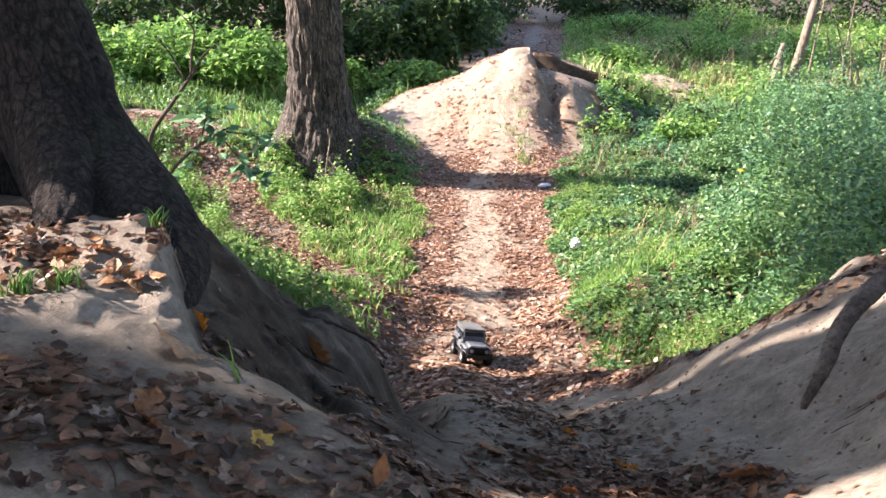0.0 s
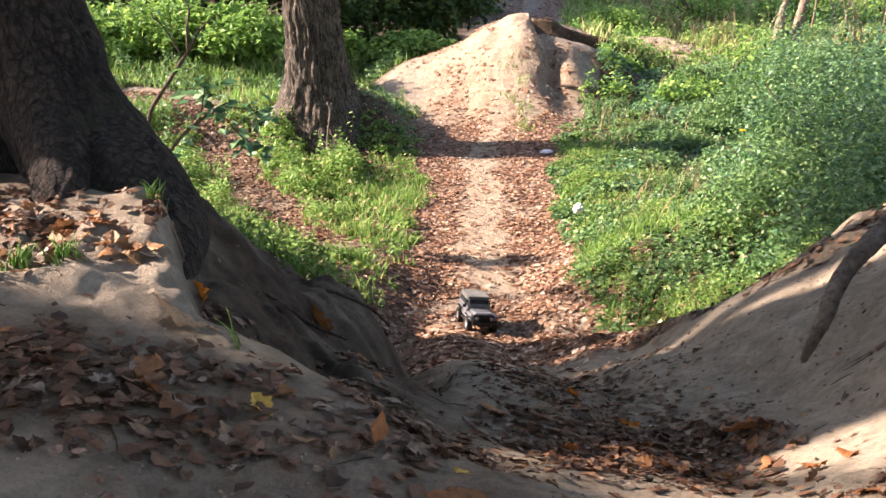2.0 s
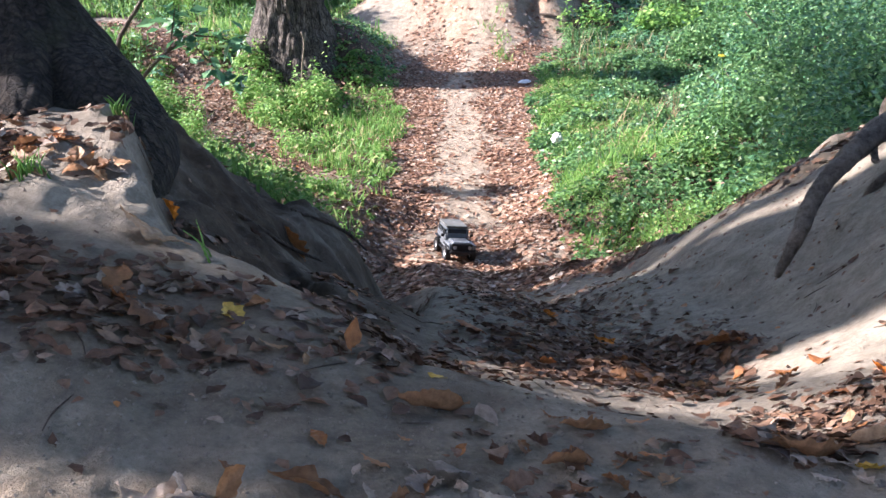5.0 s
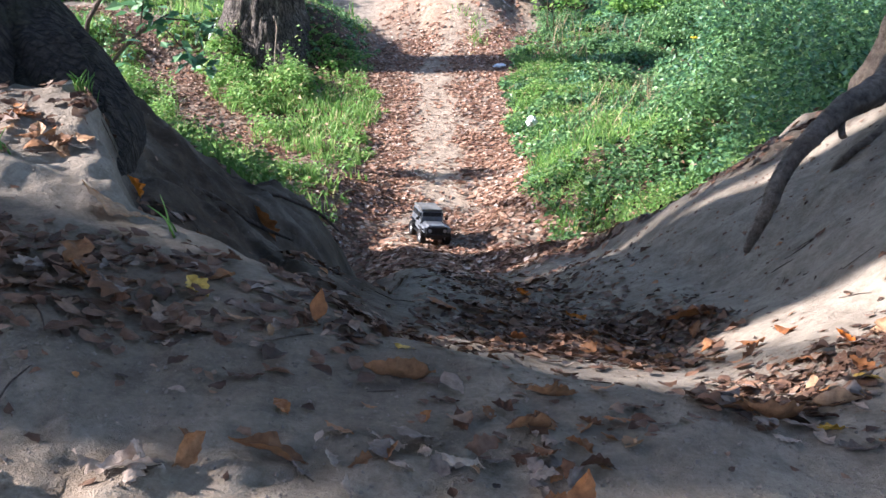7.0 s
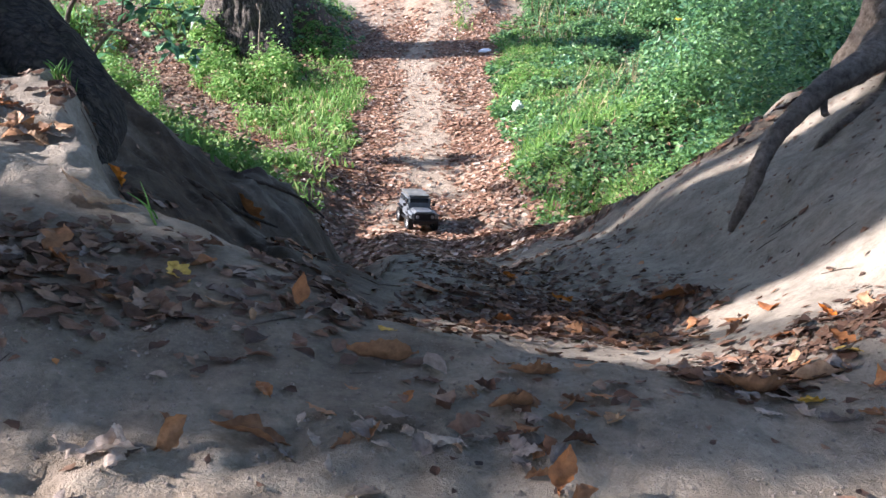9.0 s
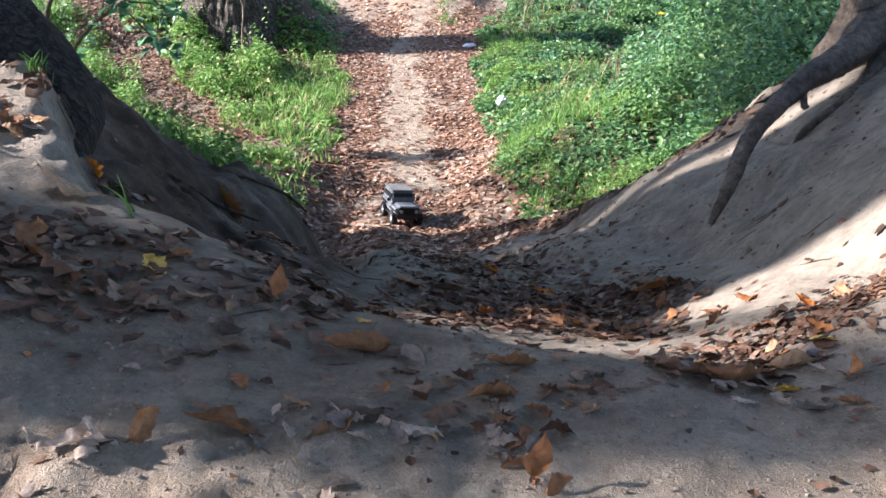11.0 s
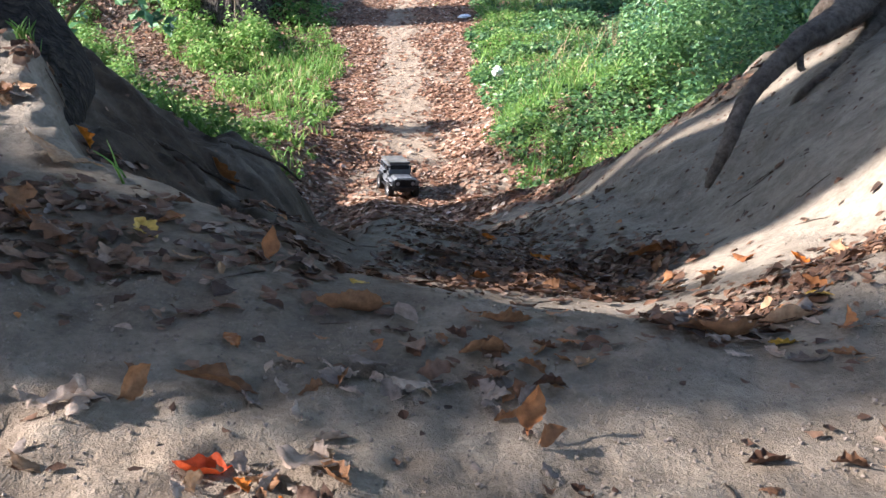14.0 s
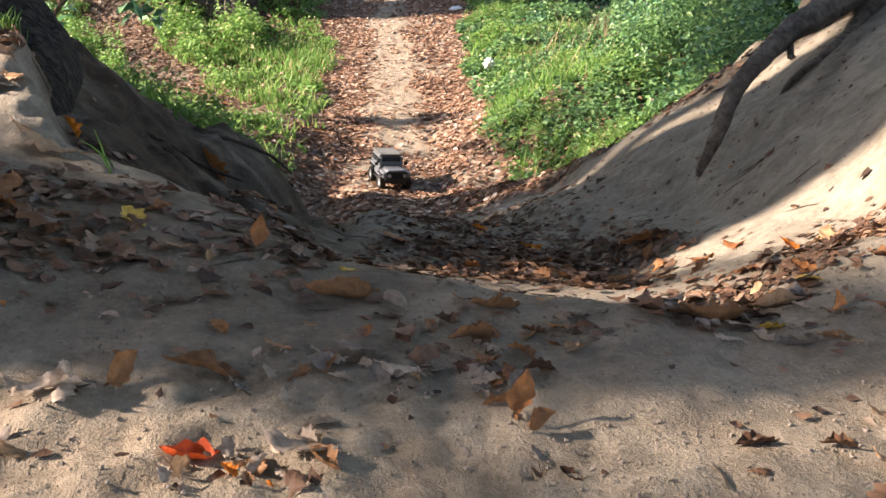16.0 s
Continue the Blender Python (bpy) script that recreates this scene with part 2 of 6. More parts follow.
def bark_material(name, dark, light, moss=0.0, scale=1.0, stretch=0.25, crack=0.0):
    """Bark: rough fibres, pale and dark patches, and plates parted by dark cracks."""
    m, nodes, links, bsdf = material(name, 0.95)
    geo = nodes.new("ShaderNodeNewGeometry").outputs["Position"]
    mp = nodes.new("ShaderNodeMapping")
    mp.inputs["Scale"].default_value = (1, 1, stretch)
    links.new(geo, mp.inputs[0])
    plate = noise_node(nodes, links, 26 * scale, 8, 0.75, mp.outputs[0])
    big = noise_node(nodes, links, 4.5, 5, 0.65, geo)
    col = ramp(nodes, [(0.36, dark), (0.64, light)])
    links.new(plate.outputs[0], col.inputs[0])
    tone = ramp(nodes, [(0.35, (0.5, 0.5, 0.5)), (0.65, (1.25, 1.21, 1.16))])
    links.new(big.outputs[0], tone.inputs[0])
    c = mixed(nodes, links, col.outputs[0], tone.outputs[0], 0.85, "MULTIPLY")
    relief = plate.outputs[0]
    if crack:
        bent = nodes.new("ShaderNodeVectorMath")
        bent.operation = "MULTIPLY_ADD"
        links.new(noise_node(nodes, links, 9, 4, 0.6, geo).outputs["Color"], bent.inputs[0])
        bent.inputs[1].default_value = (0.07, 0.07, 0.07)
        links.new(mp.outputs[0], bent.inputs[2])
        cell = nodes.new("ShaderNodeTexVoronoi")
        cell.feature = "DISTANCE_TO_EDGE"
        cell.inputs["Scale"].default_value = crack
        links.new(bent.outputs[0], cell.inputs["Vector"])
        split = ramp(nodes, [(0.0, (0.25, 0.24, 0.23)), (0.16, (1, 1, 1))])
        links.new(cell.outputs["Distance"], split.inputs[0])
        c = mixed(nodes, links, c, split.outputs[0], 0.85, "MULTIPLY")
        deep = nodes.new("ShaderNodeMath")
        deep.operation = "MULTIPLY_ADD"
        links.new(split.outputs[0], deep.inputs[0])
        deep.inputs[1].default_value = 0.6
        links.new(plate.outputs[0], deep.inputs[2])
        relief = deep.outputs[0]
    if moss:
        spot = ramp(nodes, [(0.55, (0, 0, 0)), (0.75, (moss, moss, moss))])
        links.new(noise_node(nodes, links, 6, 5, 0.7, geo).outputs[0], spot.inputs[0])
        c = mixed(nodes, links, c, (0.10, 0.11, 0.045), spot.outputs[0])
    links.new(c, bsdf.inputs["Base Color"])
    bumped(nodes, links, bsdf, relief, 0.9, 0.03)
    return m


def plain_material(name, colour, rough_=0.5, metal=0.0, scale=30.0, spread=0.2):
    m, nodes, links, bsdf = material(name, rough_)
    n = noise_node(nodes, links, scale, 5, 0.6, nodes.new("ShaderNodeNewGeometry").outputs["Position"])
    r = ramp(nodes, [(0.3, tuple(a * (1 - spread) for a in colour)), (0.7, tuple(min(1, a * (1 + spread)) for a in colour))])
    links.new(n.outputs[0], r.inputs[0])
    links.new(r.outputs[0], bsdf.inputs["Base Color"])
    bsdf.inputs["Metallic"].default_value = metal
    bumped(nodes, links, bsdf, n.outputs[0], 0.15, 0.005)
    return m


SOIL = soil_material()
SOIL_CRUMB = plain_material("earth_crumbs", (0.21, 0.172, 0.138), .95, 0, 30, .3)
FALLEN_STOPS = [(0.0, (0.052, 0.031, 0.021)), (0.35, (0.125, 0.068, 0.042)), (0.70, (0.200, 0.110, 0.066)), (0.90, (0.28, 0.175, 0.112)), (0.975, (0.37, 0.29, 0.23)), (1.0, (0.420, 0.160, 0.035))]
FALLEN = leaf_material("dry_leaves", FALLEN_STOPS, 0.12, 0.65, True, True)
TRAIL_STOPS = [(0.0, (0.11, 0.054, 0.033)), (0.35, (0.23, 0.122, 0.074)), (0.65, (0.36, 0.210, 0.132)), (0.88, (0.48, 0.335, 0.235)), (1.0, (0.56, 0.47, 0.39))]
TRAIL_LEAVES = leaf_material("faded_leaves", TRAIL_STOPS, 0.12, 0.65)
DRY_LEAF = leaf_material("dry_leaf", FALLEN_STOPS, 0.12, 0.62, False, True)
ORANGE_LEAF = leaf_material("orange_leaf", [(0, (0.62, 0.17, 0.02)), (1, (0.72, 0.27, 0.03))], 0.2, 0.55, False, True)
TAN_LEAF = leaf_material("tan_leaf", [(0, (0.36, 0.215, 0.115)), (1, (0.44, 0.28, 0.16))], 0.15, 0.6, False, True)
RUST_LEAF = leaf_material("russet_leaf", [(0, (0.30, 0.115, 0.040)), (1, (0.38, 0.16, 0.055))], 0.15, 0.55, False, True)
DARK_LEAF = leaf_material("dark_brown_leaf", [(0, (0.085, 0.042, 0.024)), (1, (0.14, 0.070, 0.036))], 0.08, 0.6, False, True)
GREY_LEAF = leaf_material("grey_faded_leaf", [(0, (0.17, 0.135, 0.11)), (1, (0.25, 0.20, 0.165))], 0.08, 0.7, False, True)
RED_LEAF = leaf_material("red_leaf", [(0, (0.52, 0.075, 0.018)), (1, (0.58, 0.10, 0.02))], 0.2, 0.5, False, True)
YELLOW_LEAF = leaf_material("yellow_leaf", [(0, (0.55, 0.33, 0.05)), (1, (0.62, 0.42, 0.10))], 0.2, 0.55, False, True)
PALE_LEAF = leaf_material("pale_leaf", [(0, (0.35, 0.270, 0.205)), (1, (0.45, 0.36, 0.285))], 0.1, 0.7, False, True)
BROWN_LEAF = leaf_material("brown_leaf", [(0, (0.20, 0.095, 0.042)), (1, (0.33, 0.165, 0.075))], 0.12, 0.6, False, True)
NETTLE = leaf_material("nettle_leaves", [(0, (0.050, 0.120, 0.042)), (0.5, (0.110, 0.238, 0.080)), (0.9, (0.205, 0.370, 0.122)), (1, (0.290, 0.400, 0.165))], 0.30, 0.45, gloss=.35)
BRAMBLE = leaf_material("bramble_leaves", [(0, (0.045, 0.125, 0.062)), (0.5, (0.092, 0.232, 0.105)), (0.9, (0.180, 0.353, 0.158)), (1, (0.25, 0.365, 0.165))], 0.28, 0.42, gloss=.35)
GRASS = leaf_material("grass_blades", [(0, (0.105, 0.228, 0.052)), (0.55, (0.192, 0.360, 0.080)), (0.9, (0.310, 0.462, 0.130)), (1, (0.611, 0.483, 0.268))], 0.4, 0.5)
MEADOW = leaf_material("meadow_grass", [(0, (0.178, 0.288, 0.084)), (0.5, (0.322, 0.426, 0.144)), (0.8, (0.483, 0.492, 0.228)), (1, (0.598, 0.504, 0.288))], 0.35, 0.6)
DRY_STALK = leaf_material("dry_stalks", [(0, (0.20, 0.14, 0.08)), (1, (0.42, 0.33, 0.20))], 0.1, 0.7)
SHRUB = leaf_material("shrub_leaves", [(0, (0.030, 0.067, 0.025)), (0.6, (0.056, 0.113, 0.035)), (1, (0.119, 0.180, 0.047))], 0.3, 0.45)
# second copy of the shrub leaves, sunlight put into a paler, yellower green
SUNLIT_SHRUB = leaf_material("sunlit_shrub_leaves", [(0, (0.084, 0.192, 0.049)), (0.55, (0.186, 0.371, 0.081)), (1, (0.372, 0.550, 0.143))], 0.4, 0.55)
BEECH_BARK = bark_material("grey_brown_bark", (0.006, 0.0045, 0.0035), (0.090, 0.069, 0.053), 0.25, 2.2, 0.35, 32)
ROOT_BARK = bark_material("worn_root_bark", (0.12, 0.090, 0.066), (0.34, 0.275, 0.215), 0.2, 1.5, 1.0)
OAK_BARK = bark_material("furrowed_oak_bark", (0.016, 0.012, 0.009), (0.235, 0.20, 0.165), 0.12, 1.6, 0.13, 30)
DEAD_WOOD = bark_material("bleached_dead_wood", (0.13, 0.10, 0.075), (0.34, 0.28, 0.215), 0.0, 1.6)
TWIG = bark_material("twig_bark", (0.060, 0.045, 0.034), (0.16, 0.12, 0.09), 0.0, 3.0)

# ---------------------------------------------------------------- the ground


def bank_rim(x):
    """How far along the gully the rim of the bank beside the thicket lies."""
    return knots(x, [.4, .75, 1.0, 1.2, 1.45, 1.7, 2.0, 2.6, 4], [4.6, 4.2, 3.85, 3.45, 3.15, 3.3, 3.6, 3.6, 3.4])


def height(x, y):
    """The lie of the land: a sandy brow with a gully ridden down through it, a flat bottom and a jump mound."""
    x, y = np.asarray(x, float), np.asarray(y, float)
    left = knots(-x, [0, .1, .2, .3, .42, .52, .60, .70, 1.0, 1.6, 3], [.15, .27, .37, .47, .76, 1.03, 1.22, 1.38, 1.55, 1.60, 1.5])
    left = left + .06 * step(y, 1.7, 2.4) * step(-x, .0, .25) * (1 - step(-x, .45, .8))
    left = left * (1 - 0.5 * step(y, 2.5, 3.8)) - .18 * np.exp(-((x + .04) / .13) ** 2) * step(y, 1.9, 2.4) * (1 - step(y, 3.0, 3.8))
    right = knots(x, [0, .3, .55, .75, .9, 1.0, 1.14, 1.37, 1.6, 2.2, 4], [.15, 0, -.08, .03, .12, .27, .52, .85, 1.2, 1.6, 1.7])
    blend = .002 + .25 * step(y, 2.2, 3.2)
    shift = left + (right - left) * step(x, -blend, blend) + 0.05 * soft_noise(x, y, 0, 0.5, 4) * step(np.abs(x - .3), .2, .7)
    z = knots(y - shift, [-6, -1, 0, .5, .78, .88, 1.0, 1.12, 1.25, 1.6, 2.3, 3.5, 4.6, 5.4, 6.5, 7.8, 9.5, 12],
              [2.95, 2.69, 2.635, 2.559, 2.507, 2.473, 2.385, 2.32, 2.25, 2.06, 1.76, 1.15, .77, .5, .22, .07, .02, 0])
    z = z - 0.035 * step(-x, .2, .5) * step(y, .8, 1.2) * (1 - step(y, 1.5, 1.9))
    z = z + .035 * step(-x, .54, .85) * step(y, 1.2, 1.6) * (1 - step(y, 2.0, 2.6))
    # the crumbling earth ridge over the root, and the riders' lip
    along = np.clip(((x + .66) * .19 - (y - 1.85) * .45) / .2386, 0, 1)
    off = np.hypot(x + .66 - .19 * along, y - 1.85 + .45 * along)
    right_of = beside = (x + .66) * .921 + (y - 1.85) * .389
    crumble = 1 + .35 * rough(x, y, 0, .08, 2, 17)
    z = z + (.055 - .040 * along) * np.exp(-(off / np.where(right_of > 0, .028, .085)) ** 2) * crumble
    z = z - .10 * step(right_of + .015 * rough(x, y, 0, .07, 2, 23), .0, .045) * (1 - step(right_of, .05, .45)) * step(y, 1.36, 1.54) * (1 - step(y, 1.9, 2.3))
    z = z + (.009 * rough(x, y, 0, .07, 2, 19) + .012 * rough(x, y, 0, .034, 2, 20)) * np.exp(-(off / .09) ** 2)
    z = z + (.018 * rough(x, y, 0, .09, 3, 18) + .010 * np.abs(rough(x, y, 0, .045, 2, 77))) * np.exp(-((x + .72) / .25) ** 2 - ((y - 1.55) / .2) ** 2)
    # the dark shoulder of crumbling earth below the old tree, which breaks off steeply over the leafy floor
    edge = x + .03 * rough(x, y, 0, .22, 3, 73)
    z = z + .115 * np.exp(-np.abs((edge + .35) / .115) ** 3) * step(y, 2.15, 2.6) * (1 - step(y, 2.95, 3.35))
    z = z - .17 * np.exp(-((x + .13) / .10) ** 2) * step(y, 1.95, 2.4) * (1 - step(y, 3.0, 3.6))
    z = z - .40 * step(-x, -.05, .50) * (1 - step(-x, .55, .95)) * step(y, 3.05, 3.6) * (1 - step(y, 4.4, 6.4))
    z = z - .19 * np.exp(-np.abs((x - .22) / .52) ** 4) * step(y, 3.3, 4.5) * (1 - step(y, 5.0, 7.0))
    lumpy = step(beside, .02, .10) * step(-x, .02, .2) * step(y, 1.45, 1.8) * (1 - step(y, 3.3, 3.8))
    z = z + lumpy * (.026 * rough(x, y, 0, .17, 3, 74) - .030 * np.abs(rough(x * 1.5 + y, y * .7, 0, .12, 2, 75)) + .011 * rough(x, y, 0, .055, 2, 76))
    broken = np.exp(-((y - bank_rim(x)) / .28) ** 2) * step(x, .55, .9)
    z = z + broken * (.030 * rough(x, y, 0, .16, 3, 83) - .022 * np.abs(rough(x, y, 0, .07, 2, 84)))
    z = z - .46 * step(y - bank_rim(x), 0, 1.0) * step(x, .40, 1.25) * (1 - step(y, 4.7, 6.4))
    # the leafy track and its low bank beside the trees
    z = z + 0.56 * step(y, 10.6, 11.9) * step(-x, .15, 1.15) * (1 - step(y, 12.2, 13.4) * step(x, -3.4, -1.4)) + .12 * soft_noise(x, y, 0, 1.1, 12) * step(y, 11.1, 12.5) * step(-x, .5, 1.5)
    # the jump mound with its dug-out flank, and a lower shoulder
    crown = knots(x, [-2.0, -.6, .35, .90, 1.38, 1.7, 2.4, 3.15, 4.1], [0, .36, .66, 1.02, 1.16, 1.16, 1.0, .66, .05])
    ramp_y = knots(y, [11.4, 12.2, 13.4, 14.7, 15.4, 15.9, 17.2], [0, .05, .36, .86, 1, .96, 0])
    left_y = knots(y, [13.2, 14.2, 15.0, 15.6, 16.2, 17.4], [0, .30, .80, 1, .9, 0])
    cut_y = step(y, 15.55, 15.78) * (1 - step(y, 15.7, 18.6))
    wobbly = x + .12 * rough(x, y, 0, .5, 2, 43)
    m = crown * (left_y + (ramp_y - left_y) * step(x, -.5, .8))
    m = m * (1 - step(wobbly, 1.45, 2.4 - .5 * step(y, 14.8, 15.4)))
    m = np.maximum(m, (.93 + .07 * rough(x, y, 0, .4, 2, 47)) * crown * cut_y * step(wobbly, 1.42, 1.75))
    m = np.maximum(m, np.clip(crown - .30, 0, None) * np.exp(-np.abs((y - 15.1) / .95) ** 3) * step(wobbly, 1.35, 1.75))
    lump = .54 * np.exp(-np.abs((x - 2.12) / .42) ** 2.5 - np.abs((y - 14.35) / .9) ** 2.5)
    m = (m ** 4 + lump ** 4 + 1e-9) ** .25 * (1 + .045 * rough(x, y, 0, .5, 3, 41))
    m = m - .06 * np.exp(-((x - 1.72) / .22) ** 2 - ((y - 13.6) / 1.2) ** 2) - .05 * np.exp(-((x - .42) / .26) ** 2 - ((y - 13.2) / 1.1) ** 2)
    # roots of the oak lift the soil, the far ground rises a little
    z = z + m + 0.12 * np.exp(-((x + 1.75) / .9) ** 2 - ((y - 11.6) / 0.9) ** 2)
    z = z + 0.012 * np.clip(y - 20, 0, 60) + 0.03 * soft_noise(x, y, 0, 1.7, 1) * step(y, 6, 9)
    bankish = step(y, 0.9, 1.4) * (1 - step(y, 4.2, 5.2))
    fine = 0.006 * rough(x * 1.6 + y * .5, y * .45, 0, 0.16, 3, 27) * bankish + 0.020 * rough(x, y, 0, 0.33, 3, 2) * (0.45 + 0.55 * bankish) + 0.004 * rough(x * .8 + y * .6, y * .8 - x * .6, 0, 0.06, 3, 8)
    clods = (.011 * np.abs(rough(x, y, 0, .045, 2, 81)) + .004 * rough(x, y, 0, .026, 1, 85)) * (1 - step(y, .60, .80)) * (1 - .6 * step(x, .2, .35)) + .003 * rough(x, y, 0, .09, 2, 82) * (1 - step(y, 1.0, 1.3))
    return z + fine * (.25 + .75 * step(y, -.5, .2)) + clods * step(y, .0, .25)


def trail(y):
    return knots(y, [3, 5, 6.8, 9, 10.8, 12.5, 15, 19, 23, 30, 45], [.25, .25, .30, .40, .42, .80, 1.1, 1.6, 2.2, 3.3, 5.5])


def off_side_track(x, y):
    """Distance from the leafy side track that leaves the trail on the side of the oak."""
    line = np.array([[-.1, 6.0], [-.95, 7.3], [-2.05, 8.9], [-2.9, 10.8], [-3.6, 11.9], [-4.8, 12.7], [-6.6, 13.2], [-9, 13.8]])
    best = np.full(np.shape(x), 99.0)
    for (ax, ay), (bx, by) in zip(line[:-1], line[1:]):
        dx, dy = bx - ax, by - ay
        t = np.clip(((x - ax) * dx + (y - ay) * dy) / (dx * dx + dy * dy), 0, 1)
        best = np.minimum(best, np.hypot(x - ax - t * dx, y - ay - t * dy))
    return best


def green(x, y):
    """How thickly plants grow at a place, 0 to 1."""
    x, y = np.asarray(x, float), np.asarray(y, float)
    edge = 0.14 * rough(x, y, 0, 0.7, 3, 21)
    d = x - trail(y)
    near_right = step(y - bank_rim(x) - .22 - .5 * (1 - step(x, .7, 1.15)) + edge, 0, .35)
    wide = knots(y, [4, 6.5, 8, 9.8, 11.5, 13, 16, 18, 30], [.75, .72, .78, .90, .95, 1.25, 1.5, 1.0, .8])
    r = step(d - wide + edge, 0, .25) * near_right
    lwide = knots(y, [4, 6.5, 8, 9.8, 12, 13, 15, 17, 19, 30], [.75, .62, .62, .62, .95, 1.25, 2.2, 1.7, 1.2, .9])
    l = step(-d - lwide + edge, 0, .25) * step(off_side_track(x, y) - .20 - .25 * step(y, 11.5, 12.5) + edge, 0, .2) * step(y, 5.0, 6.2)
    l = l * (1 - .9 * np.exp(-((x + 4.2) / 1.2) ** 2 - ((y - 12.5) / .5) ** 2))
    bare = 1 - step(1 - np.hypot((x - 4.7) / 1.0, (y - 17.8) / 1.3), 0, .3)
    return np.clip(r * bare + l, 0, 1)


def leafy(x, y):
    """How thickly fallen leaves lie at a place, 0 to 1."""
    x, y = np.asarray(x, float), np.asarray(y, float)
    d = x - trail(y)
    patch = 0.5 + 0.5 * rough(x, y, 0, 0.45, 3, 31)
    bottom = step(y, 3.4, 4.4) * (1 - step(y, 36, 40)) * (1 - step(np.abs(d), .8, 1.5))
    worn = 1 - 0.9 * (1 - step(np.abs(d - 0.02) + .1 * rough(x, y, 0, .4, 2, 33), .08, .36)) * step(y, 5.6, 6.4)
    worn = worn * (1 - 0.7 * np.exp(-((y - 15.2) / .8) ** 2)) * (1 - .8 * np.exp(-((x - 1.25) / .25) ** 2) * step(y, 11.5, 12.5))
    worn = np.maximum(worn, .9 * (np.exp(-((x - .35) / .33) ** 2) + np.exp(-((x - 1.74) / .2) ** 2)) * step(y, 11.9, 12.6) * (1 - step(y, 14.3, 15)))
    side = np.maximum(bottom * worn, .9 * (1 - step(off_side_track(x, y), .28, .62)) * step(y, 5, 6.5))
    side = np.maximum(side, 0.9 * np.exp(-((x + 0.3) / 1.0) ** 2 - ((y - 16.2) / 0.7) ** 2))
    bowl = .95 * np.exp(-np.abs((x - .47) / .34) ** 3 - np.abs((y - 1.57) / .29) ** 3) * (1 - step(x - .35 * (y - 1.4), .55, .78)) + .22 * np.exp(-((x - .40) / .3) ** 2 - ((y - 2.7) / .9) ** 2)
    left = (1.05 + .7 * rough(x, y, 0, .2, 2, 37)) * np.exp(-np.abs((x + .50) / .42) ** 4 - np.abs((y - 1.04 - .08 * (x + .3)) / .17) ** 3) + .5 * np.exp(-((x + .85) / .14) ** 2 - ((y - 1.60) / .08) ** 2)
    left = left + .5 * np.exp(-((x + 1.15) / .3) ** 2 - ((y - 1.75) / .12) ** 2) + .9 * np.exp(-((x + .02) / .09) ** 2 - ((y - 1.28) / .2) ** 2)
    pile = 1.0 * np.exp(-((x - .55) / .12) ** 2 - ((y - .83 - .2 * (x - .5)) / .04) ** 2) + .8 * np.exp(-((x - .78) / .22) ** 2 - ((y - 1.0) / .06) ** 2)
    foot = .9 * np.exp(-((x - .9) / .5) ** 2 - ((y - 4.35 + .9 * (x - .9)) / .3) ** 2)
    near = .03 * (1 - step(y, 1.0, 1.4))
    return np.clip(np.maximum(side, np.maximum(foot, bowl + left + pile)) * (0.35 + patch) + near * patch, 0, 1)


def axis(fine_from, fine_to, pitch, grow, reach):
    """Grid lines: evenly spaced in the middle, ever wider outwards."""
    mid = np.arange(fine_from, fine_to, pitch)
    out, s, v = [], pitch, 0.0
    while v < reach:
        s *= grow
        v += s
        out.append(v)
    return np.r_[fine_from - np.array(out)[::-1], mid, mid[-1] + np.array(out)]


gx = axis(-1.2, 1.8, 0.012, 1.06, 700)
gy = axis(0.25, 1.5, 0.011, 1.12, 700)
gy = np.r_[gy[gy < 1.5], np.arange(1.5, 3.6, 0.016), 3.6 + np.cumsum(np.linspace(0.016, 0.065, 80))]
gy = np.r_[gy, np.arange(gy[-1] + 0.065, 17.5, 0.065)]
s, extra = 0.065, []
while gy[-1] + sum(extra) < 900:
    s *= 1.09
    extra.append(s)
gy = np.r_[gy, gy[-1] + np.cumsum(extra)]
GX, GY = np.meshgrid(gx, gy)
verts = np.stack([GX, GY, height(GX, GY)], -1).reshape(-1, 3)
me = mesh_of("ground", verts, grid_faces(len(gy), len(gx)))
me.materials.append(SOIL)
paint = me.color_attributes.new("cover", "FLOAT_COLOR", "POINT")
d = GX - trail(GY)
trodden = (1 - step(np.abs(d), .2, .6)) * step(GY, 5.0, 6.5) + step(GY, 11.5, 12.5) * (1 - step(np.hypot((GX - 1.2) / 1.9, (GY - 14.8) / 2.6), .6, 1.0))
trodden = trodden * (1 - step(GY, 17, 20))
trodden = np.maximum(trodden, 1 - step(np.hypot((GX - 4.7) / 1.2, (GY - 17.8) / 1.5), .7, 1.1))
# not trodden here: sunlight on the near brow painted as paler soil
trodden = np.maximum(trodden, (.55 + .4 * step(-GX, -.05, .1)) * (1 - step(GY + .05 * rough(GX, GY, 0, .2, 3, 63), .60, .70)))
trodden = np.maximum(trodden, np.exp(-((GX + 4.3) / 1.5) ** 2 - ((GY - 12.5) / .6) ** 2))
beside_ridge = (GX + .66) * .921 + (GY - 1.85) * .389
# the bank face turned from the sun: brown soil with its shade painted in
bank_shade = step(beside_ridge, .0, .04) * (1 - step(GX, -.15, .15)) * step(GY, 1.30, 1.55) * (1 - step(GY, 3.4, 4.2)) * (.92 + .45 * rough(GX, GY, 0, .16, 4, 61))
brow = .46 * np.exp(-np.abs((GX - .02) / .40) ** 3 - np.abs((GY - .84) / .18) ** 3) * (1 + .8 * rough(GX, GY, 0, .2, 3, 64))
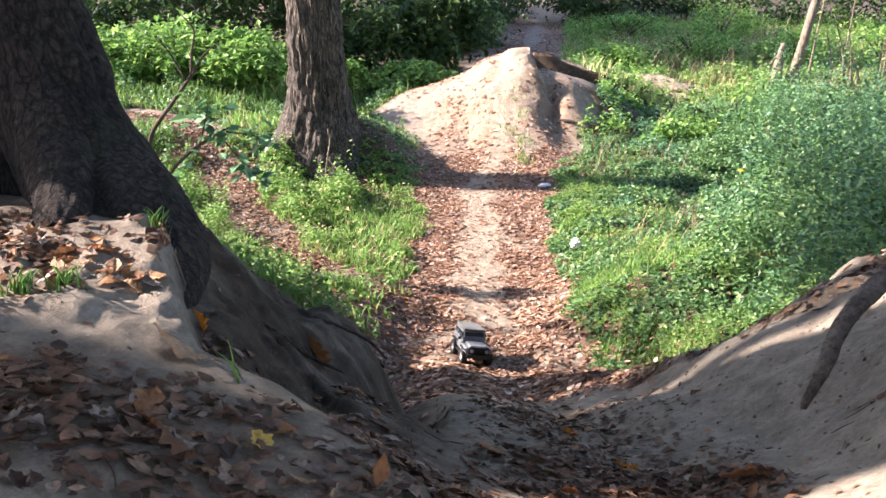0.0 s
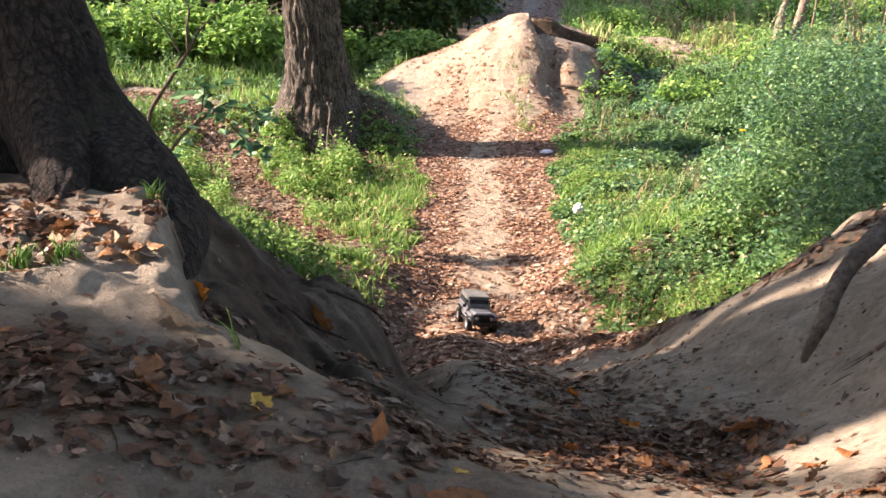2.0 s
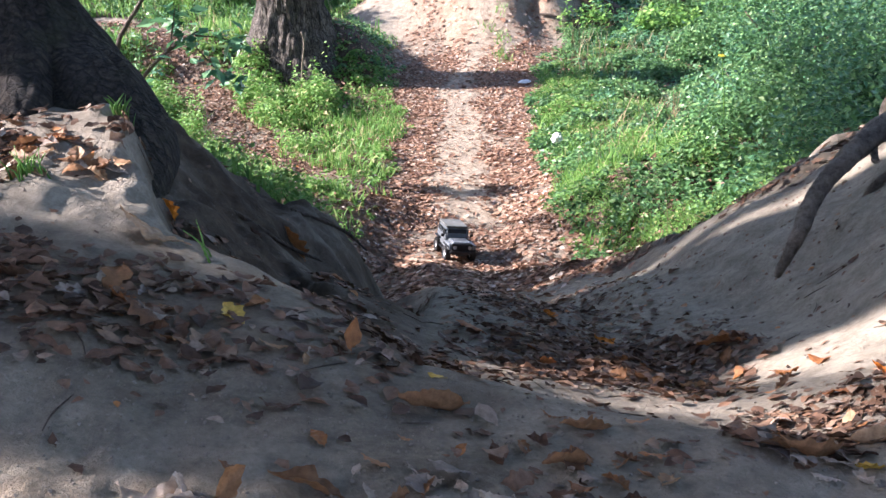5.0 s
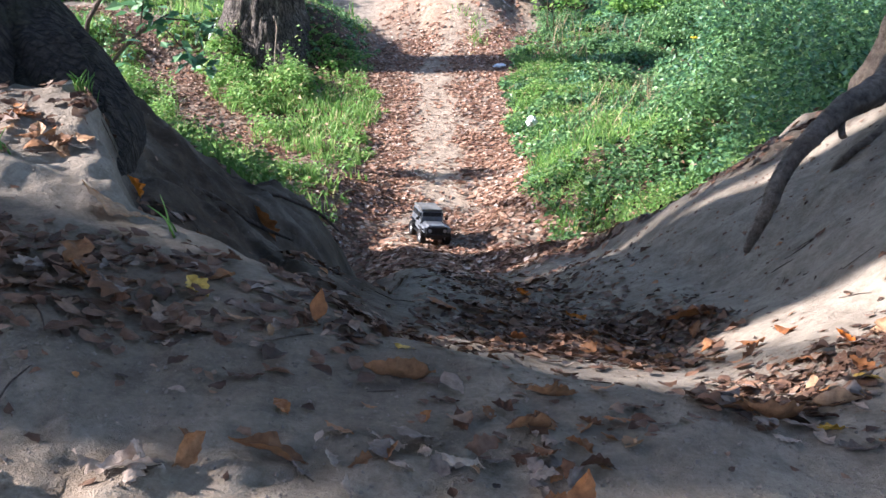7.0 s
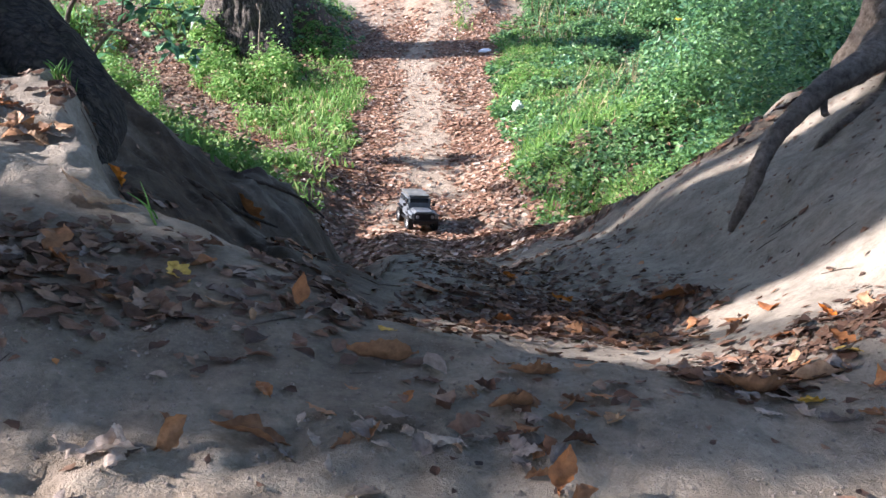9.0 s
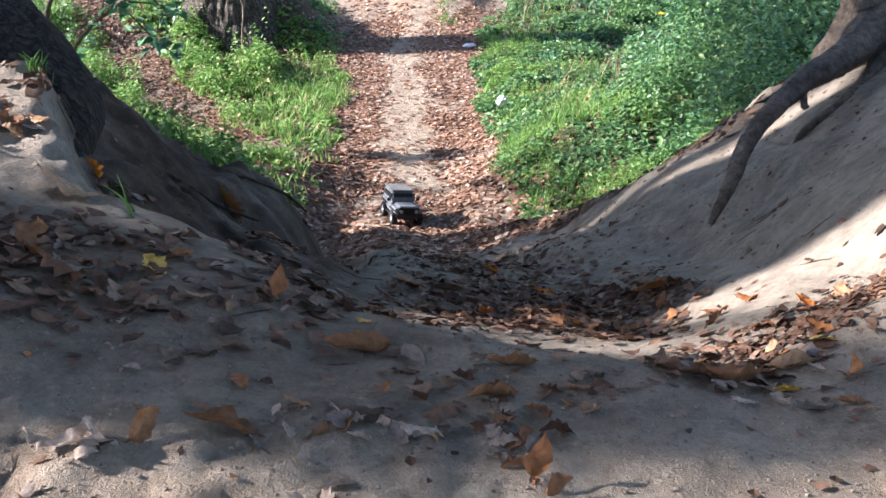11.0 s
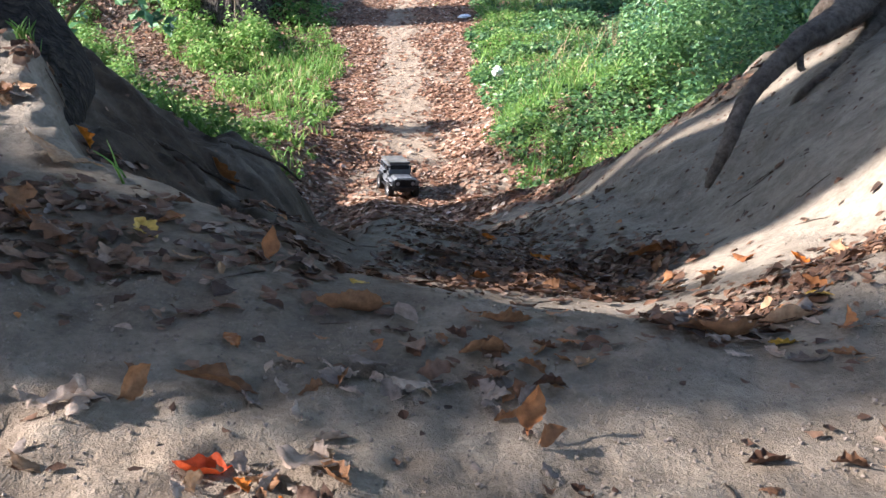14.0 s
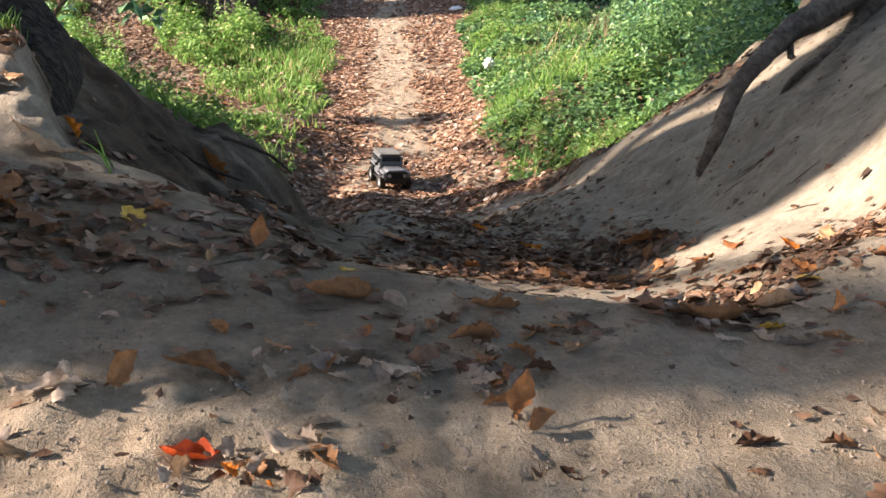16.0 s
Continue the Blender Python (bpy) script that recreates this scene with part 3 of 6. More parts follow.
# shade painted onto the soil at the old tree's foot
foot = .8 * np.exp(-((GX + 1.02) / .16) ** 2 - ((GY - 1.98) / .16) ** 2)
# sum of the darker brow, the painted tree-foot shade and the ledge's leaf mould
mould_and_shade = brow + foot + .5 * np.exp(-np.abs((GX + .75) / .62) ** 4 - np.abs((GY - 1.08) / .24) ** 3) * (1 + .4 * rough(GX, GY, 0, .25, 3, 62))
rim_mould = .75 * np.exp(-((GY - bank_rim(GX) + .10 - .10 * rough(GX, GY, 0, .25, 3, 94)) / .13) ** 2) * step(GX, .6, .9)
# the mound's dug face: exposed earth, darkened further to paint in its shade
dug = step(GX, 1.35, 1.6) * (1 - step(GX, 2.9, 3.3)) * step(GY, 15.5, 15.65) * (1 - step(GY, 15.9, 16.1))
cover = np.stack([np.clip(trodden, 0, 1), np.clip(green(GX, GY) * .95 + dug + bank_shade + mould_and_shade + rim_mould, 0, 1), np.clip(leafy(GX, GY) * .8, 0, 1), np.ones_like(GX)], -1)
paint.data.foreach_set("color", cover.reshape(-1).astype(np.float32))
tagged(new("ground", me), "bare sandy earth gully opening onto a trodden woodland trail", "ground", kind="structure")

# ---------------------------------------------------------------- trees


def trunk_mesh(name, rise, radius, lobes, lean=(0, 0), flare=0.5, ridge=0.03, sides=120, rows=110, sink=0.5, ridges=22, salt=0, taper=0.35):
    """A trunk from its foot upwards, with buttress lobes (angle in degrees, reach, width in degrees, height) and furrowed bark."""
    z = np.linspace(0, 1, rows) ** 1.6 * (rise + sink) - sink
    a = np.linspace(0, 2 * math.pi, sides, endpoint=False)
    Z, A = np.meshgrid(z, a, indexing="ij")
    up = np.clip(Z, 0, None)
    r = radius * (1 - taper * up / rise) + flare * radius * np.exp(-np.clip(Z, -.45, None) / (radius * 1.1))
    for angle, reach, width, tall in lobes:
        off = np.angle(np.exp(1j * (A - radians(angle))))
        r = r + reach * np.exp(-(off / radians(width)) ** 2) * np.exp(-np.clip(Z + 0.08, 0, None) / tall)
    r = r * (1 + 0.05 * rough(np.cos(A) * 1.2, np.sin(A) * 1.2, Z, 0.8, 3, salt))
    warp = 0.25 * soft_noise(np.cos(A) * 2, np.sin(A) * 2, Z, 0.5, salt + 2)
    furrow = np.abs(soft_noise(A * ridges / 6.283 + warp * 3, Z * 4.0, 0, 1.0, salt + 5)) + 0.5 * np.abs(soft_noise(A * ridges / 2.6 + warp * 5, Z * 9, 0, 1.0, salt + 6))
    r = r + ridge * (furrow - 0.4)
    x = r * np.cos(A) + lean[0] * up + 0.05 * soft_noise(Z, 0, 0, 2.0, salt)
    y = r * np.sin(A) + lean[1] * up
    return mesh_of(name, np.stack([x, y, Z], -1).reshape(-1, 3), grid_faces(rows, sides, True))


LEAF4 = np.array([[0, 0, 0], [-.30, .42, .07], [0, 1, -.05], [.30, .42, .07]])
LEAF4_F = np.array([[0, 2, 1], [0, 3, 2]])


def leaf_cloud(name, places, sizes, salt, droop=0.35, spread=0.55):
    """Many small folded leaves at the given places, joined."""
    r = np.random.default_rng(salt)
    n = len(places)
    rot = turns(n, r.uniform(0, 6.283, n), r.normal(-droop, spread, n), r.normal(0, 0.5, n))
    v, f = strewn([(LEAF4, LEAF4_F)], places, rot, sizes, np.zeros(n, int))
    return mesh_of(name, v, f, False)


def crown_places(count, centre, reach, salt, clumps=26):
    """Points in uneven clumps within a round-topped crown."""
    r = np.random.default_rng(salt)
    c = r.normal(size=(clumps, 3))
    c = c / np.linalg.norm(c, axis=1)[:, None] * r.uniform(.35, 1, (clumps, 1)) ** .6
    k = r.integers(0, clumps, count)
    p = c[k] + r.normal(size=(count, 3)) * r.uniform(.10, .24, clumps)[k][:, None]
    return p * np.array(reach) + np.array(centre)


def tree(name, label, at, rise, radius, lobes, bark, crown, lean=(0, 0), salt=0, roots=(), leaf=SHRUB, leaves=5000, leaf_size=0.13, **how):
    """A tree: trunk, roots, limbs and a leafy crown high above the trail."""
    x, y = at
    base = float(height(x, y))
    ob = thing(name, label, "tree", "trees of the wood", (x, y, base))
    part("trunk", trunk_mesh("trunk", rise, radius, lobes, lean, salt=salt, **how), bark, ob)
    for points, radii in roots:
        p = np.asarray(points, float) - (x, y, base)
        part("root", tube_mesh("root", (p, radii), sides=20, wobble=0.22, salt=salt + 3, per=10, ridge=0.18), ROOT_BARK, ob, "weathered exposed root with flaking bark")
    r = np.random.default_rng(salt)
    top = np.array([lean[0] * rise, lean[1] * rise, rise])
    for i in range(5):
        a = r.uniform(0, 6.28)
        end = top + np.array([math.cos(a) * crown[0] * .7, math.sin(a) * crown[1] * .7, crown[2] * r.uniform(.4, 1.3)])
        start = top * (1, 1, 1) - (0, 0, r.uniform(.2, .8))
        part("limb", tube_mesh("limb", ([start, (start * .5 + end * .5) + (0, 0, .3), end], [radius * .5, radius * .3, .04]), sides=8, wobble=.1), bark, ob)
    p = crown_places(leaves, top + (0, 0, crown[2] * .8), crown, salt + 1)
    part("crown", leaf_cloud("crown", p, r.uniform(.7, 1.4, leaves) * leaf_size, salt), leaf, ob, "loose leafy crown with gaps")
    return ob


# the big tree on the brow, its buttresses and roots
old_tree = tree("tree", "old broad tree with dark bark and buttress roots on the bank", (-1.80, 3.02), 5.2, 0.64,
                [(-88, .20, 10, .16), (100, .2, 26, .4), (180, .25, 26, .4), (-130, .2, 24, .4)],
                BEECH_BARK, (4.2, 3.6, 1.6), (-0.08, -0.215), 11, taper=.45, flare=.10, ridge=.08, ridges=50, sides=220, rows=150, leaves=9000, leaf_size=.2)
for points, radii in (
        ([(-1.50, 2.60, 3.45), (-1.32, 2.49, 3.06), (-1.18, 2.42, 2.87), (-1.06, 2.34, 2.72), (-.95, 2.22, 2.59), (-.84, 2.10, 2.51), (-.76, 1.98, 2.48), (-.69, 1.85, 2.475), (-.62, 1.68, 2.46)], [.30, .235, .20, .18, .175, .165, .145, .11, .05]),
        ([(-1.30, 2.52, 3.10), (-1.13, 2.36, 2.86), (-1.02, 2.19, 2.70), (-.94, 2.01, 2.635), (-.89, 1.85, 2.595), (-.865, 1.75, 2.56)], [.18, .12, .09, .075, .06, .035])):
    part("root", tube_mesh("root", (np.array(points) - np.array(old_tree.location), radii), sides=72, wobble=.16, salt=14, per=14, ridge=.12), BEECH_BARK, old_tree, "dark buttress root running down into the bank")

for points, radii in (
        ([(-.60, 1.95, 2.38), (-.48, 2.02, 2.26), (-.37, 2.04, 2.17), (-.28, 2.10, 2.09)], [.006, .006, .005, .003]),
        ([(-.42, 2.50, 2.07), (-.34, 2.60, 1.98), (-.26, 2.66, 1.90), (-.20, 2.66, 1.83)], [.006, .006, .005, .003])):
    p = np.array(points)
    p[1:-1, 2] = np.maximum(p[1:-1, 2], height(p[1:-1, 0], p[1:-1, 1]) + .004)
    part("root", tube_mesh("root", (p - np.array(old_tree.location), radii), sides=12, wobble=.3, salt=15, per=8, ridge=.15), TWIG, old_tree, "thin root laid bare in the crumbling bank")
# extra limb above the view, added to shade the other bank
part("limb", tube_mesh("limb", (np.array([(-1.95, 2.5, 3.95), (-1.95, 3.0, 4.35), (-1.95, 3.45, 4.62), (-2.0, 4.2, 5.2)]) - np.array(old_tree.location), [.2, .2, .19, .12]), sides=20, wobble=.12), BEECH_BARK, old_tree)

# the oak beside the trail
tree("tree", "tall straight oak with deeply furrowed bark beside the trail", (-1.72, 11.55), 7.0, 0.37,
     [(-60, .10, 30, .40), (-140, .12, 30, .36), (10, .05, 30, .4), (90, .2, 30, .4), (190, .12, 30, .4)],
     OAK_BARK, (5.5, 6.0, 1.3), (-0.005, 0.0), 21, flare=.34, ridge=.045, ridges=44, sides=180, rows=130, leaves=15000, leaf_size=.34)

# made-up trees beside the brow, out of the lens's reach, shaped to shade it
beside = thing("tree", "unseen tree with a thick short trunk, added to shade the brow", "tree", "trees of the wood", (-3.9, 1.66, float(height(-3.9, 1.66))))
o = np.array(beside.location)
part("trunk", tube_mesh("trunk", (np.array([(-3.9, 1.66, 1.4), (-3.9, 1.66, 2.6), (-3.9, 1.65, 3.6), (-3.9, 1.63, 4.5), (-3.9, 1.60, 4.72), (-3.9, 1.595, 4.90), (-3.9, 1.59, 5.08), (-3.9, 1.60, 5.5), (-3.9, 1.6, 6.5), (-3.9, 1.5, 7.6)]) - o, [.52, .43, .385, .335, .255, .195, .13, .12, .11, .06]), sides=48, wobble=.06, per=8, ridge=.08), BEECH_BARK, beside)
r = np.random.default_rng(31)
for k in range(5):
    a = r.uniform(0, 6.28)
    part("limb", tube_mesh("limb", (np.array([(0, -.05, 4.6), (math.cos(a) * .6, math.sin(a) * .6, 5.6), (math.cos(a) * 1.6, math.sin(a) * 1.4, 6.3)]), [.07, .05, .02]), sides=8, wobble=.1), BEECH_BARK, beside)
part("crown", leaf_cloud("crown", crown_places(5000, (0, -.1, 6.4), (2.4, 2.0, 1.3), 32), r.uniform(.7, 1.4, 5000) * .16, 31), SHRUB, beside, "loose leafy crown with gaps")
# low limbs and sprays placed only for the shadows they cast
part("limb", tube_mesh("limb", (np.array([(-3.9, 1.60, 4.45), (-3.9, 1.38, 4.76), (-3.9, 1.25, 4.87), (-3.88, 1.1, 4.97), (-3.8, .6, 5.4)]) - o, [.06, .036, .032, .03, .02]), sides=10, wobble=.15), BEECH_BARK, beside)
part("limb", tube_mesh("limb", (np.array([(-3.9, 1.65, 5.12), (-3.9, 1.98, 4.96), (-3.9, 2.18, 4.74), (-3.9, 2.38, 4.58), (-3.9, 2.8, 4.60)]) - o, [.04, .04, .05, .08, .06]), sides=10, wobble=.15), BEECH_BARK, beside)
r = np.random.default_rng(8)
spray = np.vstack([np.array([(-3.9, 1.25, 4.90)]) - o + r.normal(size=(46, 3)) * (.25, .085, .06), np.array([(-3.9, 1.36, 4.775)]) - o + r.normal(size=(14, 3)) * (.25, .05, .06),
                   np.array([(-3.9, 1.02, 5.02)]) - o + r.normal(size=(16, 3)) * (.2, .13, .08), np.array([(-3.9, 1.24, 5.07)]) - o + r.normal(size=(110, 3)) * (.25, .12, .06)])
part("foliage", leaf_cloud("foliage", spray, r.uniform(.05, .10, len(spray)), 9), SHRUB, beside, "unseen leafy spray added to dapple the ground")
part("foliage", leaf_cloud("foliage", np.array((-3.9, 2.08, 4.53)) - o + r.normal(size=(34, 3)) * (.2, .07, .035), r.uniform(.06, .11, 34), 12), SHRUB, beside, "small unseen leafy spray added below a limb for shade")
part("foliage", leaf_cloud("foliage", np.array((-3.9, 2.78, 4.42)) - o + r.normal(size=(44, 3)) * (.2, .13, .06), r.uniform(.09, .17, 44), 10), SHRUB, beside, "unseen leafy spray added under a low limb for shade")
# trunks out of view, spaced to set the shadow bands across the gully
for i, (x, y, rad) in enumerate(((-5.2, 5.62, .53), (-5.4, 4.755, .455), (-5.4, 4.22, .165))):
    slope_tree = tree("tree", "unseen woodland tree added on the slope to cast shade bands", (x, y), 6.5, rad, [(0, .12, 30, .3), (130, .12, 30, .3), (240, .12, 30, .3)],
         BEECH_BARK, (2.4, 1.8, 1.6), (0, 0), 41 + i, flare=.2, sides=48, rows=40, leaf_size=.16)

    if i == 0:
        r = np.random.default_rng(19)
        p = np.array((-5.2, 6.9, 4.15)) - np.array(slope_tree.location)
        part("limb", tube_mesh("limb", ([(0, 0, p[2] - .5), p * (1, .5, 1), p + (0, .5, .2)], [.09, .06, .02]), sides=10, wobble=.15), BEECH_BARK, slope_tree)
        part("foliage", leaf_cloud("foliage", p + r.normal(size=(150, 3)) * (.4, .42, .30), r.uniform(.10, .22, 150), 20), SHRUB, slope_tree, "unseen leafy spray added to dapple the ground")

# shade caster out of view: its crown dapples the thicket
tree("tree", "unseen slim tree added to shade the thicket", (-6.2, 7.45), 6.1, .04, [(0, .05, 30, .3), (150, .05, 30, .3)], BEECH_BARK, (1.4, 1.5, .6), (0, 0), 61, flare=.2, sides=24, rows=24, leaves=4200, leaf_size=.13)

# added behind the camera so that their crowns dim the sky over the brow
for i, (x, y) in enumerate(((3.6, -2.6), (-2.6, -3.4), (5.6, 1.2), (.6, -6.5))):
    tree("tree", "unseen tall tree added behind the brow to block sky light", (x, y), 5.2, .3, [(0, .12, 30, .3), (130, .12, 30, .3), (240, .12, 30, .3)],
         BEECH_BARK, (4.2, 3.8, 1.7), (0, 0), 45 + i, flare=.2, sides=48, rows=40, leaves=7000, leaf_size=.24)

# row out of view, added to keep horizon light off the shaded sides
for i, (x, y) in enumerate(((11.5, 3.0), (12.4, 6.6), (12.8, 10.2), (13.6, 13.4))):
    tree("tree", "unseen broad low-branched tree added to block the horizon's light", (x, y), 2.6, .28, [(0, .12, 30, .3), (130, .12, 30, .3), (240, .12, 30, .3)],
         BEECH_BARK, (2.4, 2.4, 2.6), (0, 0), 145 + i, flare=.2, sides=32, rows=30, leaves=6000, leaf_size=.3)

# crowns above the view, added to throw the far path into shade
for i, (x, y) in enumerate(((-4.6, 24.5), (-5.2, 29.5), (-4.4, 35))):
    tree("tree", "leafy tree added at the far wood's edge to shade the path", (x, y), 3.4, .26, [(0, .12, 30, .3), (130, .12, 30, .3), (240, .12, 30, .3)],
         BEECH_BARK, (2.6, 2.8, 2.4), (0, 0), 165 + i, flare=.2, sides=32, rows=30, leaves=5000, leaf_size=.42)

# the cut tree on the other bank with its root hanging over the gully
stump = thing("tree_stump", "weathered tree stump with a bare root arching down the bank", "tree stump", at=(1.98, 2.86, float(height(1.98, 2.86))))
o = np.array(stump.location)
part("trunk", trunk_mesh("trunk", .50, .20, [(205, .10, 20, .20), (245, .06, 20, .20), (160, .06, 18, .20)], (.06, .06), .06, .05, 120, 60, .35, 26, 51), ROOT_BARK, stump)
for points, radii, label in (
        ([(1.86, 2.74, 2.40), (1.69, 2.58, 2.375), (1.553, 2.46, 2.352), (1.417, 2.36, 2.338), (1.298, 2.27, 2.316), (1.203, 2.20, 2.280), (1.140, 2.15, 2.238), (1.092, 2.10, 2.195), (1.053, 2.05, 2.150), (1.018, 2.02, 2.105), (.990, 2.00, 2.06), (.980, 1.99, 2.04)],
         [.09, .058, .041, .033, .029, .026, .024, .022, .020, .017, .013, .007], "bare grey-brown root arching down the bank"),
        ([(1.80, 2.60, 2.33), (1.64, 2.44, 2.285), (1.52, 2.34, 2.255), (1.42, 2.28, 2.225), (1.35, 2.26, 2.18), (1.31, 2.24, 2.13)], [.05, .024, .017, .013, .010, .005], "thinner root below the large one"),
        ([(1.90, 2.76, 2.47), (1.80, 2.70, 2.475), (1.715, 2.66, 2.46), (1.675, 2.64, 2.45)], [.05, .030, .026, .018], "short broken root stub"),
        ([(1.34, 2.28, 2.30), (1.315, 2.22, 2.285), (1.30, 2.17, 2.30)], [.010, .008, .004], "thin side root")):
    part("root", tube_mesh("root", (np.array(points) - o, radii), sides=28, wobble=.30, per=12, ridge=.20, salt=61), ROOT_BARK, stump, label)

# ---------------------------------------------------------------- saplings, stems, logs


def leafy_stem(name, label, category, stems, leaves, leaf_size, leaf_mat, stem_mat=TWIG, salt=0, wood="stem"):
    """A slender plant: woody stems, each a part, and the leaves along them."""
    at = np.array(stems[0][0][0], float)
    ob = thing(name, label, category, at=tuple(at))
    r = np.random.default_rng(salt)
    spots = []
    for points, radii in stems:
        p = np.array(points, float)
        part(wood, tube_mesh(wood, (p - at, radii), sides=8, per=5, wobble=.12, salt=salt), stem_mat, ob)
        t = r.uniform(.35, 1.02, leaves) * (len(p) - 1)
        q = np.stack([np.interp(t, np.arange(len(p)), p[:, c]) for c in range(3)], 1)
        spots.append(q + r.normal(0, .045, q.shape))
    if leaves:
        spots = np.vstack(spots) - at
        part("foliage", leaf_cloud("foliage", spots, r.uniform(.7, 1.4, len(spots)) * leaf_size, salt + 1, .2, .4), leaf_mat, ob, "sparse green leaves")
    return ob


b = float(height(-2.75, 7.5))
leafy_stem("sapling", "leaning young sapling with few leaves behind the big tree", "sapling",
           [([(-2.78, 7.5, b - .1), (-2.74, 7.5, 1.0), (-2.65, 7.5, 1.46), (-2.54, 7.5, 1.64), (-2.39, 7.5, 1.82), (-2.20, 7.5, 2.06), (-2.09, 7.5, 2.21), (-1.96, 7.5, 2.32)], [.024, .023, .021, .020, .018, .015, .010, .004]),
            ([(-2.22, 7.5, 2.04), (-2.20, 7.5, 2.22), (-2.16, 7.5, 2.42), (-2.26, 7.5, 2.56)], [.014, .012, .009, .004]),
            ([(-2.27, 7.5, 1.98), (-2.40, 7.5, 2.24), (-2.50, 7.5, 2.35)], [.009, .007, .004])], 4, .10, NETTLE, salt=70)
b = float(height(-2.6, 7.45))
leafy_stem("sapling", "low drooping sapling with rounded green leaves", "sapling",
           [([(-2.62, 7.45, b - .1), (-2.60, 7.45, .8), (-2.52, 7.45, 1.11), (-2.28, 7.45, 1.36), (-1.95, 7.45, 1.56), (-1.79, 7.45, 1.58)], [.022, .02, .018, .015, .010, .004]),
            ([(-2.20, 7.45, 1.40), (-2.12, 7.4, 1.62), (-2.07, 7.4, 1.79)], [.010, .007, .003]),
            ([(-1.95, 7.45, 1.54), (-1.75, 7.5, 1.50), (-1.56, 7.5, 1.44)], [.008, .006, .003]),
            ([(-2.0, 7.45, 1.5), (-1.8, 7.4, 1.25), (-1.6, 7.4, 1.05)], [.008, .006, .003])], 26, .13, BRAMBLE, salt=80)
b = float(height(-1.42, 10.6))
leafy_stem("dry_stalk", "thin pale dry stalk standing in front of the oak", "dead stalk",
           [([(-1.55, 10.6, b - .1), (-1.51, 10.6, b + .3), (-1.45, 10.6, b + .62), (-1.47, 10.6, b + .76)], [.012, .010, .009, .013]),
            ([(-1.45, 10.6, b + .60), (-1.42, 10.6, b + .75)], [.007, .009])], 0, 1, None, DEAD_WOOD, 90, "stalk")

# broken trunks and brush in the undergrowth
g0 = float(height(7.0, 17.7))
leafy_stem("dead_tree", "leaning bare dead trunk rising from the undergrowth", "dead tree",
           [([(7.2, 17.6, g0 - .2), (7.33, 17.6, g0 + .8), (7.55, 17.7, g0 + 1.9), (7.9, 17.8, g0 + 3.2)], [.12, .10, .085, .06])], 0, 1, None, DEAD_WOOD, 91, "trunk")
leafy_stem("dead_tree", "broken short dead trunk in the undergrowth", "dead tree",
           [([(6.85, 17.5, g0 - .2), (6.88, 17.5, g0 + .55), (6.93, 17.5, g0 + 1.0)], [.13, .11, .05])], 0, 1, None, DEAD_WOOD, 92, "trunk")
r = np.random.default_rng(5)
brush = []
for i in range(16):
    x, y = 8.3 + r.uniform(-.7, 1.6), 17.6 + r.uniform(-.6, .8)
    tx, rise = r.normal(0, .25), r.uniform(1.0, 2.6)
    brush.append(([(x, y, g0 - .1), (x + tx * .4, y, g0 + rise * .5), (x + tx, y, g0 + rise)], [r.uniform(.018, .05), .02, .008]))
leafy_stem("bare_shrub", "clump of bare brown upright stems", "shrub", brush, 14, .10, MEADOW, DEAD_WOOD, 93)

log = thing("fallen_log", "bleached split log lying in the grass", "log", at=(4.6, 18.1, float(height(4.6, 18.1))))
part("wood", tube_mesh("wood", ([(-.62, .70, .12), (-.2, .22, .15), (.1, -.1, .13), (.58, -.60, .07)], [.06, .13, .14, .07]), sides=20, wobble=.25, per=8, ridge=.3), DEAD_WOOD, log)
part("wood", tube_mesh("wood", ([(-.30, .15, .08), (.12, -.25, .08), (.62, -.75, .05)], [.05, .09, .05]), sides=16, wobble=.3, per=8, ridge=.3), DEAD_WOOD, log, "split-off half of the log")
stick = thing("branch", "short dark stick lying on the mound's shoulder", "branch", at=(2.05, 13.55, float(height(2.05, 13.55))))
part("wood", tube_mesh("wood", ([(-.14, .06, .05), (0, 0, .05), (.15, -.05, .02)], [.02, .025, .012]), sides=10, wobble=.2), TWIG, stick)

# ---------------------------------------------------------------- plants of the bottom


def low(x, y):
    """Plants stay short on the shady ground beside the oak."""
    return 1 - .90 * np.exp(-np.abs((x + .7) / 1.25) ** 3 - np.abs((y - 11.7) / 1.4) ** 3)


